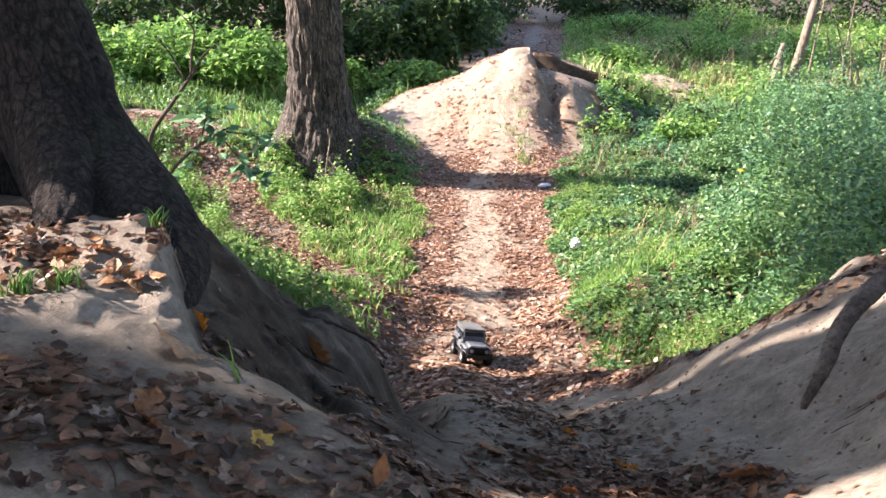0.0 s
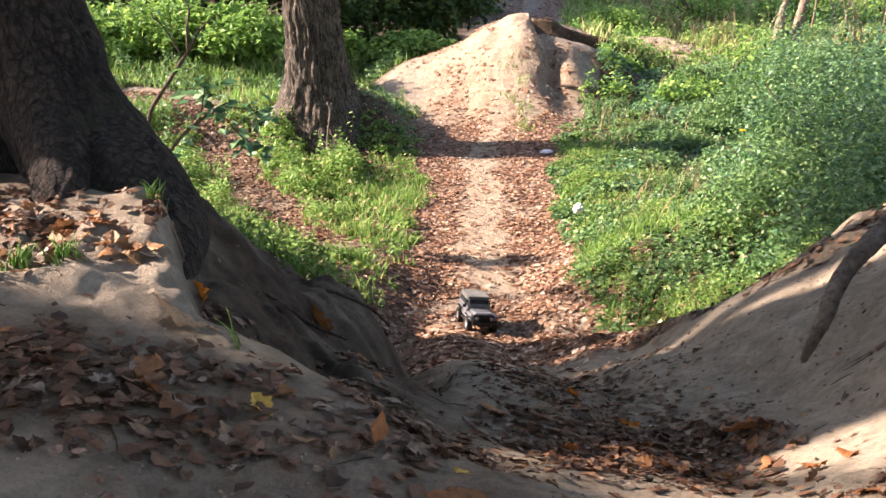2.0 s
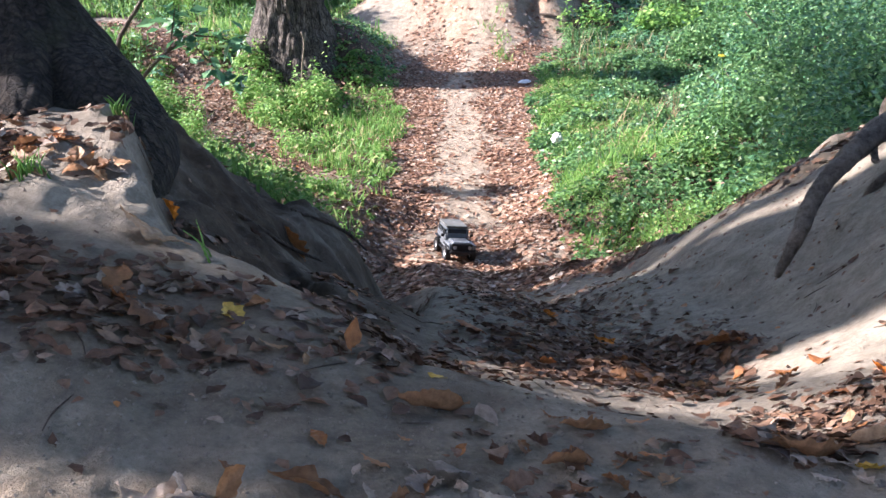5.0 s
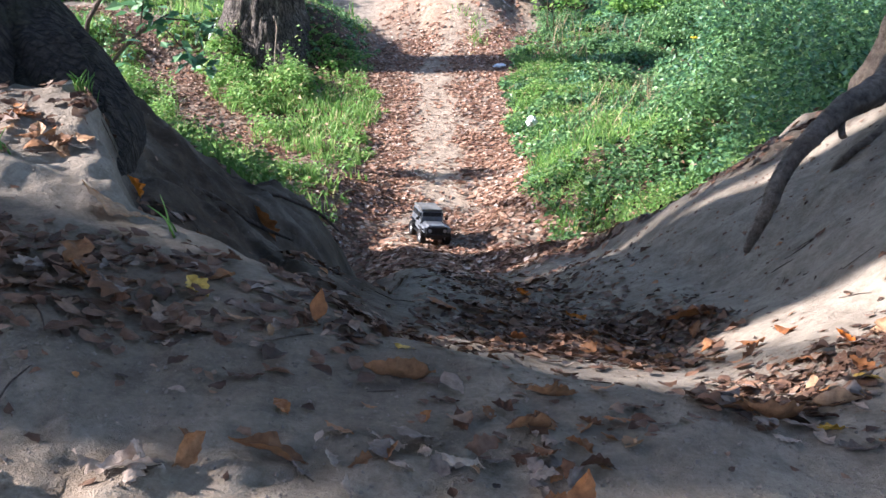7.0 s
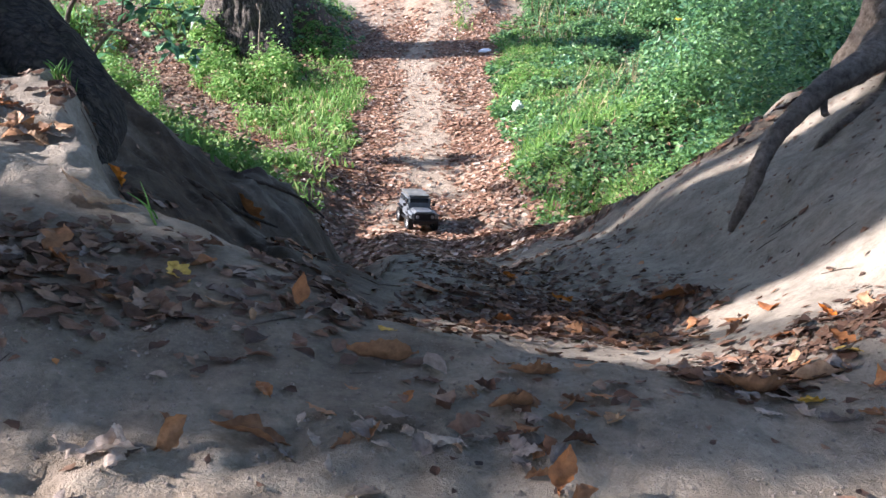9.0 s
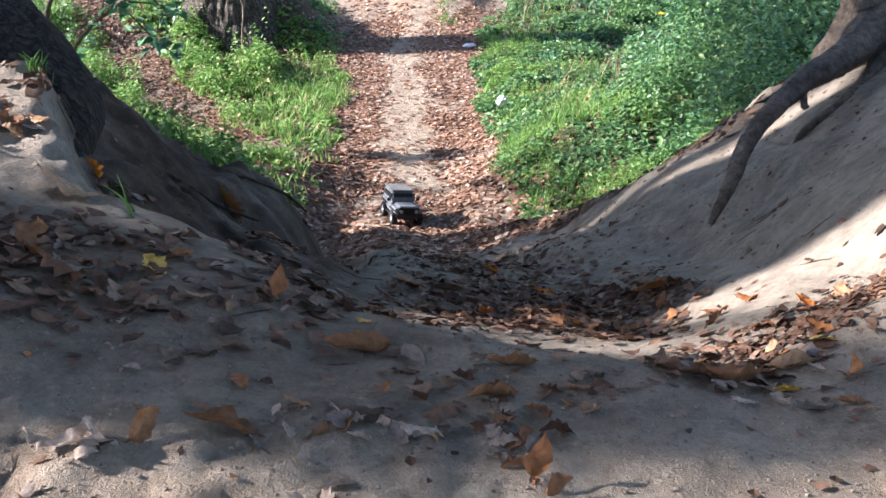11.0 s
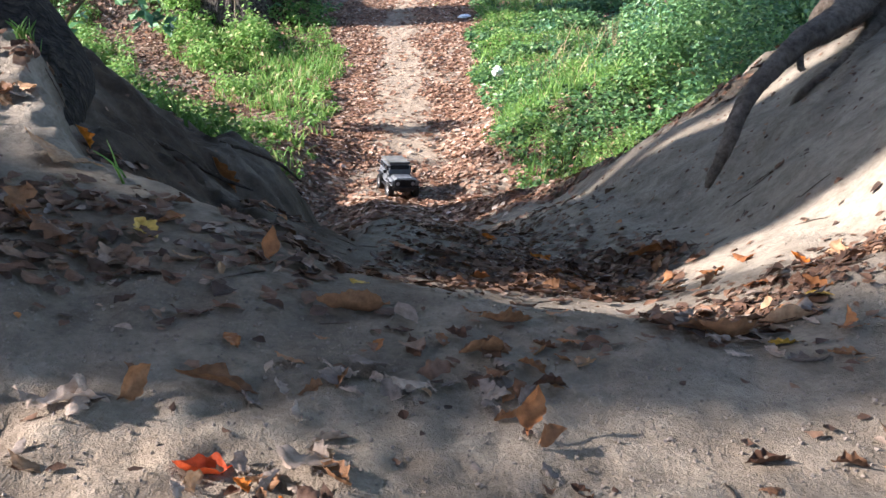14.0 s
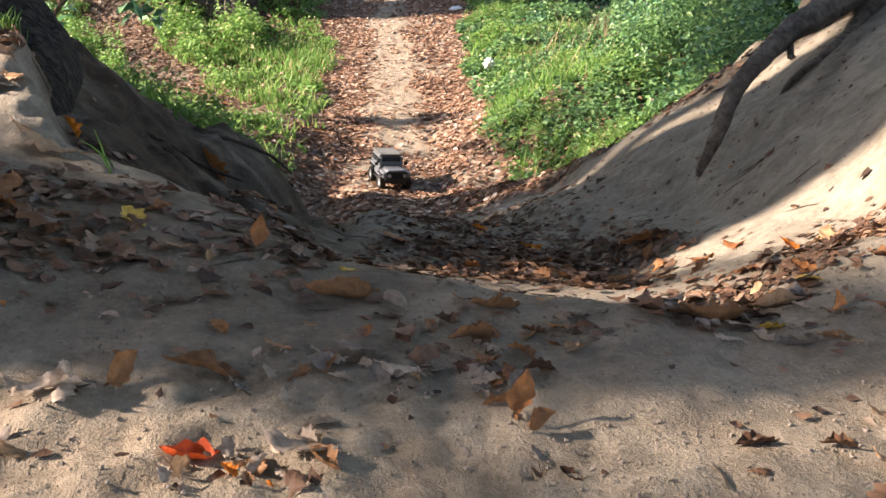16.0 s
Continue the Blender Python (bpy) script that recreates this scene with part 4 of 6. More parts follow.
def plants(name, label, category, mat, count, box, size, rise, keep, salt, droop=.25, tiers=9):
    """Leafy undergrowth: many stems, each with its leaves in tiers round it, in clumps of uneven height; keep says where it grows."""
    r = np.random.default_rng(salt)
    stems = count // tiers
    x, y = r.uniform(box[0], box[1], stems * 4), r.uniform(box[2], box[3], stems * 4)
    clump = rough(x, y, 0, .42, 3, salt)
    ok = r.uniform(0, 1, len(x)) < keep(x, y) * (.22 + .78 * step(clump, -.35, .15))
    x, y, clump = x[ok][:stems], y[ok][:stems], clump[ok][:stems]
    top = np.clip(rise(x, y) * low(x, y) * (.62 + 1.25 * clump) * r.uniform(.75, 1.2, len(x)), .035, None)
    base = height(x, y)
    lean = r.normal(0, .16, (2, len(x)))
    k = np.tile(np.arange(tiers), len(x))
    i = np.repeat(np.arange(len(x)), tiers)
    n = len(i)
    up = .40 + .60 * (k + r.uniform(0, .8, n)) / tiers
    yaw = k * 2.4 + r.uniform(0, 6.283, len(x))[i] + r.normal(0, .3, n)
    s = r.uniform(.65, 1.3, n) * size * (1.25 - .55 * up) * (.72 + .28 * step(y[i], 4.5, 8)) * (1 + .3 * soft_noise(x[i], y[i], 0, 1.3, salt + 3))
    h = top[i] * up
    px, py = x[i] + lean[0][i] * h - np.sin(yaw) * s * .12, y[i] + lean[1][i] * h + np.cos(yaw) * s * .12
    rot = turns(n, yaw, r.normal(-droop, .38, n), r.normal(0, .4, n))
    v, f = strewn([(LEAF4, LEAF4_F)], np.stack([px, py, base[i] + h], 1), rot, s, np.zeros(n, int))
    me = mesh_of(name, v, f, False)
    me.materials.append(mat)
    return tagged(new(name, me), label, category, kind="stuff")


def blades(name, label, mat, count, box, tall, keep, salt, wide=.007):
    """Grass: bent, tapering blades."""
    r = np.random.default_rng(salt)
    x, y = r.uniform(box[0], box[1], count * 3), r.uniform(box[2], box[3], count * 3)
    ok = r.uniform(0, 1, len(x)) < keep(x, y)
    x, y = x[ok][:count], y[ok][:count]
    n = len(x)
    h = tall * low(x, y) * r.uniform(.45, 1.25, n) * (1 + .5 * soft_noise(x, y, 0, .6, salt + 1))
    t = np.array([0, .4, .75, 1.0])
    w = np.array([1, .85, .5, .06])
    a, bend = r.uniform(0, 6.283, n), r.uniform(.15, .9, n)
    out = h[:, None] * bend[:, None] * t[None] ** 2
    rise = h[:, None] * (t - .3 * bend[:, None] * t ** 2)
    cx, cy = x[:, None] + np.cos(a)[:, None] * out, y[:, None] + np.sin(a)[:, None] * out
    cz = (height(x, y) - .01)[:, None] + rise
    half = wide * r.uniform(.6, 1.5, n)[:, None] * w[None]
    sx, sy = -np.sin(a)[:, None] * half, np.cos(a)[:, None] * half
    v = np.stack([np.stack([cx - sx, cy - sy, cz], -1), np.stack([cx + sx, cy + sy, cz], -1)], 2)
    base = np.arange(n)[:, None, None] * 8
    f = np.array([[0, 1, 3, 2], [2, 3, 5, 4], [4, 5, 7, 6]])[None] + base
    me = mesh_of(name, v.reshape(-1, 3), f.reshape(-1, 4), False)
    me.materials.append(mat)
    return tagged(new(name, me), label, "grass", kind="stuff")


def right_rise(x, y):
    d = x - trail(y)
    mass = 1 + 1.7 * rough(x, y, 0, .8, 2, 55)
    begin = 1.5 + .28 * np.clip(y - 6, 0, 6)
    return .05 + .05 * step(d, .8, 1.5) + .46 * step(d, begin, begin + 1.1) * (1 - .6 * step(y, 13.5, 17)) * np.clip(mass, .12, 2.3)


def left_rise(x, y):
    return np.clip(.12 + .12 * step(-(x - trail(y)), .7, 1.6) + .14 * rough(x, y, 0, .7, 3, 3), .03, 1)


off_ridge = lambda x, y: step(y - bank_rim(x), .3, .9)  # noqa: E731
plants("undergrowth", "dense green nettles and brambles beside the trail", "undergrowth", NETTLE, 108000, (.7, 5.5, 3.0, 13.5), .066, right_rise, green, 101)
plants("undergrowth", "dark green brambles in a tall thicket", "undergrowth", BRAMBLE, 72000, (2.0, 9.5, 3.0, 15.5), .078, lambda x, y: right_rise(x, y) * 1.1, lambda x, y: green(x, y) * step(x - trail(y), 1.2, 2.6), 102)
plants("undergrowth", "small-leaved low herbs along the trail's edge", "undergrowth", GRASS, 36000, (.6, 3.6, 3.4, 12.5), .036, lambda x, y: .06 + .05 * step(x - trail(y), .8, 1.4), lambda x, y: green(x, y) * (1 - step(x - trail(y), 1.6, 2.6)), 106, .1, 6)
plants("undergrowth", "pale green low growth behind the thicket", "undergrowth", SUNLIT_SHRUB, 54000, (1.5, 14, 13, 29), .11, lambda x, y: .30 * (1 + .6 * rough(x, y, 0, 1.4, 2, 56)), green, 103)
plants("undergrowth", "low leafy weeds among the grass below the oak", "undergrowth", GRASS, 34000, (-4.5, 0.2, 5.2, 11.5), .064, left_rise, green, 104)
plants("undergrowth", "low weeds around the oak and along the side track", "undergrowth", NETTLE, 30000, (-9, 0.5, 11, 20), .08, lambda x, y: .2 + .1 * soft_noise(x, y, 0, .8, 3), green, 105)
fringe = lambda x, y: np.exp(-((y - 3.15 - .25 * (x + .8)) / .22) ** 2) * step(-x, .36, .48) * (1 - step(-x, 1.3, 1.6))  # noqa: E731
plants("undergrowth", "bright leafy weeds hanging along the back of the bank", "undergrowth", GRASS, 5000, (-1.6, -.3, 2.6, 3.9), .045, lambda x, y: .17 + 0 * x, fringe, 107, .2, 7)
blades("grass", "lush grass in tufts beside the trail", GRASS, 16000, (-4.5, 0.3, 5.2, 12.5), .14, lambda x, y: green(x, y) * step(rough(x, y, 0, .5, 2, 9), -.4, .3), 111)
blades("grass", "lush grass beside the trail below the brow", GRASS, 9000, (.7, 4.0, 3.5, 11), .14, lambda x, y: green(x, y) * off_ridge(x, y) * step(rough(x, y, 0, .6, 2, 14), -.05, .5), 112)
blades("grass", "bright grass hanging over the back of the bank", GRASS, 1500, (-1.6, -.3, 2.6, 3.9), .15, fringe, 117, .005)
blades("dry_stalks", "tall brown dead stalks at the edge of the meadow", DRY_STALK, 1500, (4.5, 13, 16.5, 25), .6, lambda x, y: green(x, y) * step(rough(x, y, 0, 1.2, 2, 29), -.1, .4), 116, .010)
blades("dry_stalks", "thin dry stalks and canes among the brambles", DRY_STALK, 1500, (1.4, 7.0, 4.2, 14), .42, lambda x, y: green(x, y) * step(x - trail(y), .9, 1.6) * step(rough(x, y, 0, .8, 2, 19), .0, .5), 115, .004)
blades("grass", "tall pale meadow grass behind the mound", MEADOW, 26000, (1.5, 16, 15.5, 30), .28, green, 113, .016)
blades("grass", "rough grass around the oak", GRASS, 18000, (-8, .5, 11.5, 19.5), .20, green, 114, .012)
tufty = lambda x, y: np.exp(-((x - 1.22 - .25 * soft_noise(x, y, 0, .5, 5)) / .16) ** 2) * step(y, 10.6, 11.2) * (1 - step(y, 13.6, 14.4)) * step(soft_noise(x, y, 0, .45, 6), -.1, .3)  # noqa: E731
blades("grass", "short grass growing between the ruts of the mound", GRASS, 900, (.5, 1.9, 10.4, 14.6), .10, tufty, 118, .008)


def tuft(label, x, y, count, tall, salt):
    r = np.random.default_rng(salt)
    runs = []
    base = float(height(x, y))
    for i in range(count):
        a, h = r.uniform(0, 6.28), tall * r.uniform(.5, 1.15)
        ox, oy = r.normal(0, tall * .25, 2)
        z = float(height(x + ox, y + oy)) - base - .004
        runs.append(([(ox, oy, z), (ox + .12 * h * math.cos(a), oy + .12 * h * math.sin(a), z + .55 * h), (ox + .45 * h * math.cos(a), oy + .45 * h * math.sin(a), z + .9 * h)], [.0022, .0016, .0004]))
    me = tube_mesh("grass_tuft", *runs, sides=4, per=2)
    me.materials.append(GRASS)
    ob = tagged(new("grass_tuft", me), label, "grass tuft")
    ob.location = (x, y, base)
    return ob


tuft("small green grass sprig on the edge of the bank", -.365, 1.325, 4, .07, 1)
for i, (x, y) in enumerate(((-.86, 1.44), (-.80, 1.47), (-.93, 1.47), (-.72, 1.5))):
    tuft("low green grass tuft among fallen leaves", x, y, 26, .055, 5 + i)
tuft("short dry grass tuft growing on the root", -.66, 1.84, 30, .05, 12)

# ---------------------------------------------------------------- shrubs and woods behind


def shrub(label, x, y, wide, deep, tall, mat, salt, leaves=5200, size=.11):
    base = float(height(x, y))
    ob = thing("shrub", label, "shrub", "shrubs behind the trail", (x, y, base))
    r = np.random.default_rng(salt)
    for i in range(5):
        a, q = r.uniform(0, 6.28), r.uniform(.3, .8)
        end = np.array([math.cos(a) * wide * q, math.sin(a) * deep * q, tall * r.uniform(.6, .95)])
        part("stem", tube_mesh("stem", ([(0, 0, -.1), end * .45 + (0, 0, .1 * tall), end], [.035, .025, .008]), sides=6, wobble=.1), TWIG, ob)
    p = crown_places(leaves, (0, 0, tall * .48), (wide, deep, tall * .5), salt, 34)
    p[:, 2] = np.abs(p[:, 2])
    part("foliage", leaf_cloud("foliage", p, r.uniform(.6, 1.4, leaves) * size, salt + 1, .3, .5), mat, ob, "dense leaves in uneven clumps")
    return ob


for i, (x, y, w, dp, h) in enumerate(((3.5, 8.6, .7, .6, .95), (4.4, 9.6, .9, .7, 1.3), (4.2, 11.4, .8, .6, .95), (5.0, 7.6, .9, .8, 1.35), (5.4, 12.2, 1.0, .8, 1.1),
                                       (6.6, 10.2, 1.0, .9, 1.5), (3.9, 6.1, .7, .6, 1.0), (6.4, 8.2, 1.0, .9, 1.4), (4.6, 14.0, .9, .7, .7), (6.9, 14.6, 1.1, .9, .8))):
    shrub("bramble bush with toothed green leaves in the thicket", x, y, w, dp, h * (.55 if x < 4.3 else .85), BRAMBLE if i % 3 and y < 11 else NETTLE, 180 + i, 5600, .05)
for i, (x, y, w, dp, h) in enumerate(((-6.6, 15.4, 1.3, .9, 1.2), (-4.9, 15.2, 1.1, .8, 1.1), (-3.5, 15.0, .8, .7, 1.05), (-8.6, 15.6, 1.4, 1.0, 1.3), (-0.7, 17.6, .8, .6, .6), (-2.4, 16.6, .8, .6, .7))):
    shrub("sunlit yellow-green bush at the edge of the wood", x, y, w, dp, h, SUNLIT_SHRUB, 200 + i, 4200, .12)
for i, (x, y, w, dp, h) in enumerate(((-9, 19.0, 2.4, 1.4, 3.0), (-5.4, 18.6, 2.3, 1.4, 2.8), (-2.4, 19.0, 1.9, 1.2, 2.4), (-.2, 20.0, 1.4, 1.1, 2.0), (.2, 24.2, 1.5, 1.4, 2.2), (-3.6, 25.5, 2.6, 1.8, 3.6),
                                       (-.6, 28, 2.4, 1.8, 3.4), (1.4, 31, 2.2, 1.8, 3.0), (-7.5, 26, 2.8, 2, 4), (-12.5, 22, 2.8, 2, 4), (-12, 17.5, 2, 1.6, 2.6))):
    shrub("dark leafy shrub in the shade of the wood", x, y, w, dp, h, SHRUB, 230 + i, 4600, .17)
for i, (x, y, w, dp, h) in enumerate(((5.3, 29.5, 1.8, 1.4, 2.0), (8.3, 30, 2.2, 1.6, 2.4), (12, 29, 2.6, 1.8, 2.8), (16, 28, 2.8, 2, 3.2), (6, 34, 2.6, 2, 3.4), (13.2, 22.5, 1.8, 1.4, 1.8), (14, 17, 2, 1.6, 2.0))):
    shrub("grey-green shrub at the far edge of the meadow", x, y, w, dp, h, SHRUB, 260 + i, 4000, .17)
for i, (x, y, w, dp, h) in enumerate(((4.2, 20.5, .8, .6, .6), (6.3, 21.5, 1.0, .7, .8), (8.4, 20.6, .9, .7, .9), (10.4, 20, 1.0, .8, 1.1), (5.0, 24.5, 1.2, .9, .9), (8.0, 25, 1.3, 1.0, 1.2))):
    shrub("low pale bush in the rough meadow", x, y, w, dp, h, SUNLIT_SHRUB, 280 + i, 2600, .09)
for i, (x, y, rad) in enumerate(((-4.6, 46, .22), (-12, 44, .25), (3.6, 52, .25), (12, 48, .2), (-1, 55, .28), (20, 46, .25))):
    tree("tree", "slim trunk standing in the far wood", (x, y), 6.5, rad, [(0, .1, 30, .3), (140, .1, 30, .3)], BEECH_BARK, (3, 3, 2), (0, 0), 300 + i, sides=32, rows=30, leaves=2600, leaf_size=.3)

# ---------------------------------------------------------------- fallen leaves


def leaf_shape(kind, salt, rows=9, cols=5):
    """A dry leaf, one long along y, with a lobed or plain outline, curled and creased."""
    r = np.random.default_rng(salt)
    t = np.linspace(0, 1, rows)
    if kind == "oak":
        w = np.sin(math.pi * t ** .75) * .30 * (1 + (.20 if rows > 14 else .17) * np.cos(t * 6.283 * 4.1 + r.uniform(0, 3)))
    elif kind == "maple":
        w = np.sin(math.pi * np.clip(t * .93 + .07, 0, 1) ** .7) * .38 * (1 + (.24 if rows > 14 else .15) * np.cos(t * 6.283 * 2.6 + .6))
    else:
        w = np.sin(math.pi * t ** .85) * .27
    w[0], w[-1] = .012, .01
    u = np.linspace(-1, 1, cols)
    T, U = np.meshgrid(t, u, indexing="ij")
    ragged = .07 * r.normal(size=(rows, 1)) if rows < 14 else .16 * soft_noise(T * 13, np.sign(U) * 5, 0, 1.0, salt)
    W = w[:, None] * (1 + ragged)
    X, Y = W * U, T - .5 + .05 * r.normal() * U
    cup, curl, twist = r.uniform(.1, .8) * r.choice([-1, 1, 1]), r.uniform(-.35, .6), r.uniform(-.5, .5)
    Z = cup * (np.abs(X) ** 1.5) * 1.3 + curl * (T - .5) ** 2 * .7 + twist * X * (T - .5) - .025 * (1 - np.abs(U)) * (.2 < T)
    Z = Z + .012 * r.normal(size=Z.shape) * (9 / rows)
    if rows > 14:
        Z = Z + .030 * rough(X * 9 + salt, Y * 9, 0, 1.7, 3, salt) + .03 * np.abs(U) * soft_noise(T * 9, np.sign(U), 0, 1.0, salt + 2)
        # a curled blade: rolled across and bent along its length, with a bare stalk
        stalk = step(T, .10, .17)
        W = w[:, None] * (1 + ragged) * np.where(U == 0, 1, stalk) + .008 * (1 - stalk)
        roll, bow = r.uniform(.25, 1.1) * r.choice([-1, 1]), r.uniform(-.9, .9)
        turn = roll * U * (.6 + .8 * T) + twist * (T - .5)
        Z = Z + .035 * rough(X * 6, Y * 6, 0, .8, 3, salt + 4) + .05 * np.abs(U) ** 2 * soft_noise(T * 7, np.sign(U) * 3, 0, 1.0, salt + 6)
        X, Z = W * np.sin(turn) / roll, .6 * Z + W * (1 - np.cos(turn)) / roll - .02 * (1 - np.abs(U)) * stalk
        Y, Z = np.sin(bow * (T - .5)) / bow + .05 * r.normal() * U, Z + (1 - np.cos(bow * (T - .5))) / bow
    v = np.stack([X, Y, Z - Z.min() * (.8 if rows < 14 else .97)], -1).reshape(-1, 3)
    return v, grid_faces(rows, cols)


COARSE = [leaf_shape(k, 400 + i, 5, 3) for i, k in enumerate(("oak", "beech", "maple", "beech", "oak", "maple", "beech", "oak"))]
FINE = [leaf_shape(k, 430 + i, 8, 4) for i, k in enumerate(("oak", "beech", "maple", "oak", "maple", "beech", "oak", "maple", "beech", "oak"))]


def ground_turns(x, y, yaw, tilt, roll):
    """Rotations that lay a leaf on the slope of the ground, then tilt it a little."""
    e = .03
    nx, ny = -(height(x + e, y) - height(x - e, y)) / (2 * e), -(height(x, y + e) - height(x, y - e)) / (2 * e)
    up = np.stack([nx, ny, np.ones_like(nx)], -1)
    up /= np.linalg.norm(up, axis=1)[:, None]
    side = np.cross(np.stack([0 * nx, np.ones_like(nx), 0 * nx], -1), up)
    side /= np.linalg.norm(side, axis=1)[:, None]
    ahead = np.cross(up, side)
    return np.stack([side, ahead, up], -1) @ turns(len(x), yaw, tilt, roll)


def litter(name, label, count, box, size, keep, salt, shapes, lift=.012, mat=TRAIL_LEAVES):
    r = np.random.default_rng(salt)
    x, y = r.uniform(box[0], box[1], count * 6), r.uniform(box[2], box[3], count * 6)
    ok = r.uniform(0, 1, len(x)) < keep(x, y)
    x, y = x[ok][:count], y[ok][:count]
    n = len(x)
    rot = ground_turns(x, y, r.uniform(0, 6.28, n), r.normal(0, .13, n), r.normal(0, .16, n))
    s = size * r.uniform(.55, 1.3, n)
    p = np.stack([x, y, height(x, y) + lift * r.uniform(0, 1, n)], 1)
    v, f = strewn(shapes, p, rot, s, r.integers(0, len(shapes), n))
    me = mesh_of(name, v, f)
    me.materials.append(mat)
    return tagged(new(name, me), label, "leaf litter", kind="stuff")


away = lambda x, y: leafy(x, y) * (1 - .8 * green(x, y))  # noqa: E731
side_only = lambda x, y: 1 - step(off_side_track(x, y), .3, .7)  # noqa: E731
litter("leaf_litter", "thick brown and russet leaf litter along the trail", 20000, (-4.2, 2.4, 3.0, 12.5), .052, lambda x, y: away(x, y) * (1 - .85 * side_only(x, y) * step(y, 6.2, 7.2)), 501, COARSE)
litter("leaf_litter", "brown leaf litter along the narrow side track", 7000, (-5.5, 0, 6.0, 13.5), .055, lambda x, y: away(x, y) * side_only(x, y), 506, COARSE, .012, FALLEN)
litter("leaf_litter", "dry brown leaves scattered over the jump mound", 6500, (-7, 4.5, 11.0, 30), .075, away, 502, COARSE)
litter("leaf_litter", "dry leaves caught among the plants", 4200, (-4, 4.5, 4, 12), .055, lambda x, y: .5 * green(x, y), 503, COARSE, .06)
litter("leaf_litter", "dark brown leaves gathered in the hollow of the gully", 8200, (-1.5, 1.5, .72, 3.2), .033, leafy, 504, FINE, .010, FALLEN)
litter("leaf_litter", "broken leaves and bits strewn over the bare bank", 360, (.2, 1.9, 1.3, 3.2), .018, lambda x, y: .15 + .85 * step(rough(x, y, 0, .3, 2, 91), 0, .5), 509, FINE, .004, FALLEN)
litter("leaf_litter", "dark leaves caught on the crumbling bank below the tree", 420, (-.65, -.02, 1.5, 3.0), .034, lambda x, y: step(rough(x, y, 0, .22, 2, 92), .1, .5), 510, FINE, .006, FALLEN)
rim = lambda x, y: np.exp(-((y - bank_rim(x) + .13 - .09 * rough(x, y, 0, .2, 2, 93)) / .12) ** 2) * (.3 + .7 * step(rough(x, y, 0, .3, 2, 36), -.3, .3))  # noqa: E731
litter("leaf_litter", "brown leaves and debris caught along the bank's rim", 1900, (.75, 2.6, 2.8, 5.2), .042, rim, 507, COARSE, .02, FALLEN)
litter("leaf_litter", "small broken leaves in the sun on the slope", 800, (.5, 1.15, .85, 1.4), .020, lambda x, y: np.exp(-np.abs((y - 1.02 - .25 * (x - .75)) / .11) ** 3), 508, FINE, .006, FALLEN)
litter("leaf_litter", "small crumbs of broken leaf on bare earth", 2400, (-1.4, 1.9, .3, 3.4), .016, lambda x, y: .10 + .6 * leafy(x, y), 505, COARSE, .003, FALLEN)


def one_leaf(label, x, y, size, kind, mat, yaw, tilt, roll, salt, lift=.0):
    v, f = leaf_shape(kind, salt, 30, 11)
    size *= 1.04
    me = mesh_of("fallen_leaf", v * size, f)
    me.materials.append(mat)
    ob = tagged(new("fallen_leaf", me), label, "fallen leaf", "fallen leaves on the brow")
    m = ground_turns(np.array([x]), np.array([y]), np.radians([yaw]), np.radians([tilt]), np.radians([roll]))[0]
    p = (v * size) @ m.T + (x, y, 0)
    ob.matrix_world = Matrix.Translation((x, y, -.0025 + lift * .3 - float((p[:, 2] - height(p[:, 0], p[:, 1])).min()))) @ Matrix(m.tolist()).to_4x4()
    return ob


one_leaf("flat brown plain leaf lying on bare earth", -0.108, 0.645, 0.080, "beech", BROWN_LEAF, 85, 6, 16, 601, 0.004)
one_leaf("folded brown plain leaf lying on bare earth", -0.182, 0.629, 0.044, "beech", BROWN_LEAF, -40, 25, 50, 602, 0.010)
one_leaf("curled brown lobed leaf lying on bare earth", -0.187, 0.662, 0.027, "oak", BROWN_LEAF, 80, 10, 20, 603, 0.004)
one_leaf("curled pale grey-tan lobed leaf lying on bare earth", -0.266, 0.605, 0.048, "oak", PALE_LEAF, 70, 14, 25, 604, 0.004)
one_leaf("curled pale grey-tan broad leaf lying on bare earth", -0.228, 0.598, 0.053, "maple", PALE_LEAF, 105, 10, 18, 605, 0.004)
one_leaf("pale grey-tan plain leaf standing on its edge on bare earth", -0.060, 0.679, 0.016, "beech", PALE_LEAF, -30, 40, 0, 606, 0.020)
one_leaf("folded pale grey-tan lobed leaf lying on bare earth", -0.046, 0.639, 0.032, "oak", PALE_LEAF, 25, 12, 40, 607, 0.010)
one_leaf("curled pale grey-tan lobed leaf lying on bare earth", -0.028, 0.595, 0.027, "oak", PALE_LEAF, 15, 14, 30, 608, 0.004)
one_leaf("curled grey faded lobed leaf lying on bare earth", -0.077, 0.627, 0.025, "oak", GREY_LEAF, 60, 20, 30, 609, 0.004)
one_leaf("curled brown broad leaf lying on bare earth", -0.042, 0.701, 0.036, "maple", BROWN_LEAF, 60, 10, 20, 610, 0.004)
one_leaf("flat russet plain leaf lying on bare earth", -0.109, 0.747, 0.034, "beech", RUST_LEAF, 35, 8, 0, 611, 0.004)
one_leaf("flat dark brown lobed leaf lying on bare earth", -0.164, 0.813, 0.050, "oak", DARK_LEAF, 85, 6, 15, 612, 0.004)
one_leaf("curled brown plain leaf lying on bare earth", 0.024, 0.860, 0.094, "beech", BROWN_LEAF, 97, 5, 30, 613, 0.004)
one_leaf("flat russet plain leaf lying on bare earth", 0.052, 0.740, 0.027, "beech", RUST_LEAF, -40, 15, 10, 614, 0.004)
one_leaf("flat brown plain leaf lying on bare earth", -0.012, 0.770, 0.020, "beech", BROWN_LEAF, 70, 6, 10, 615, 0.004)
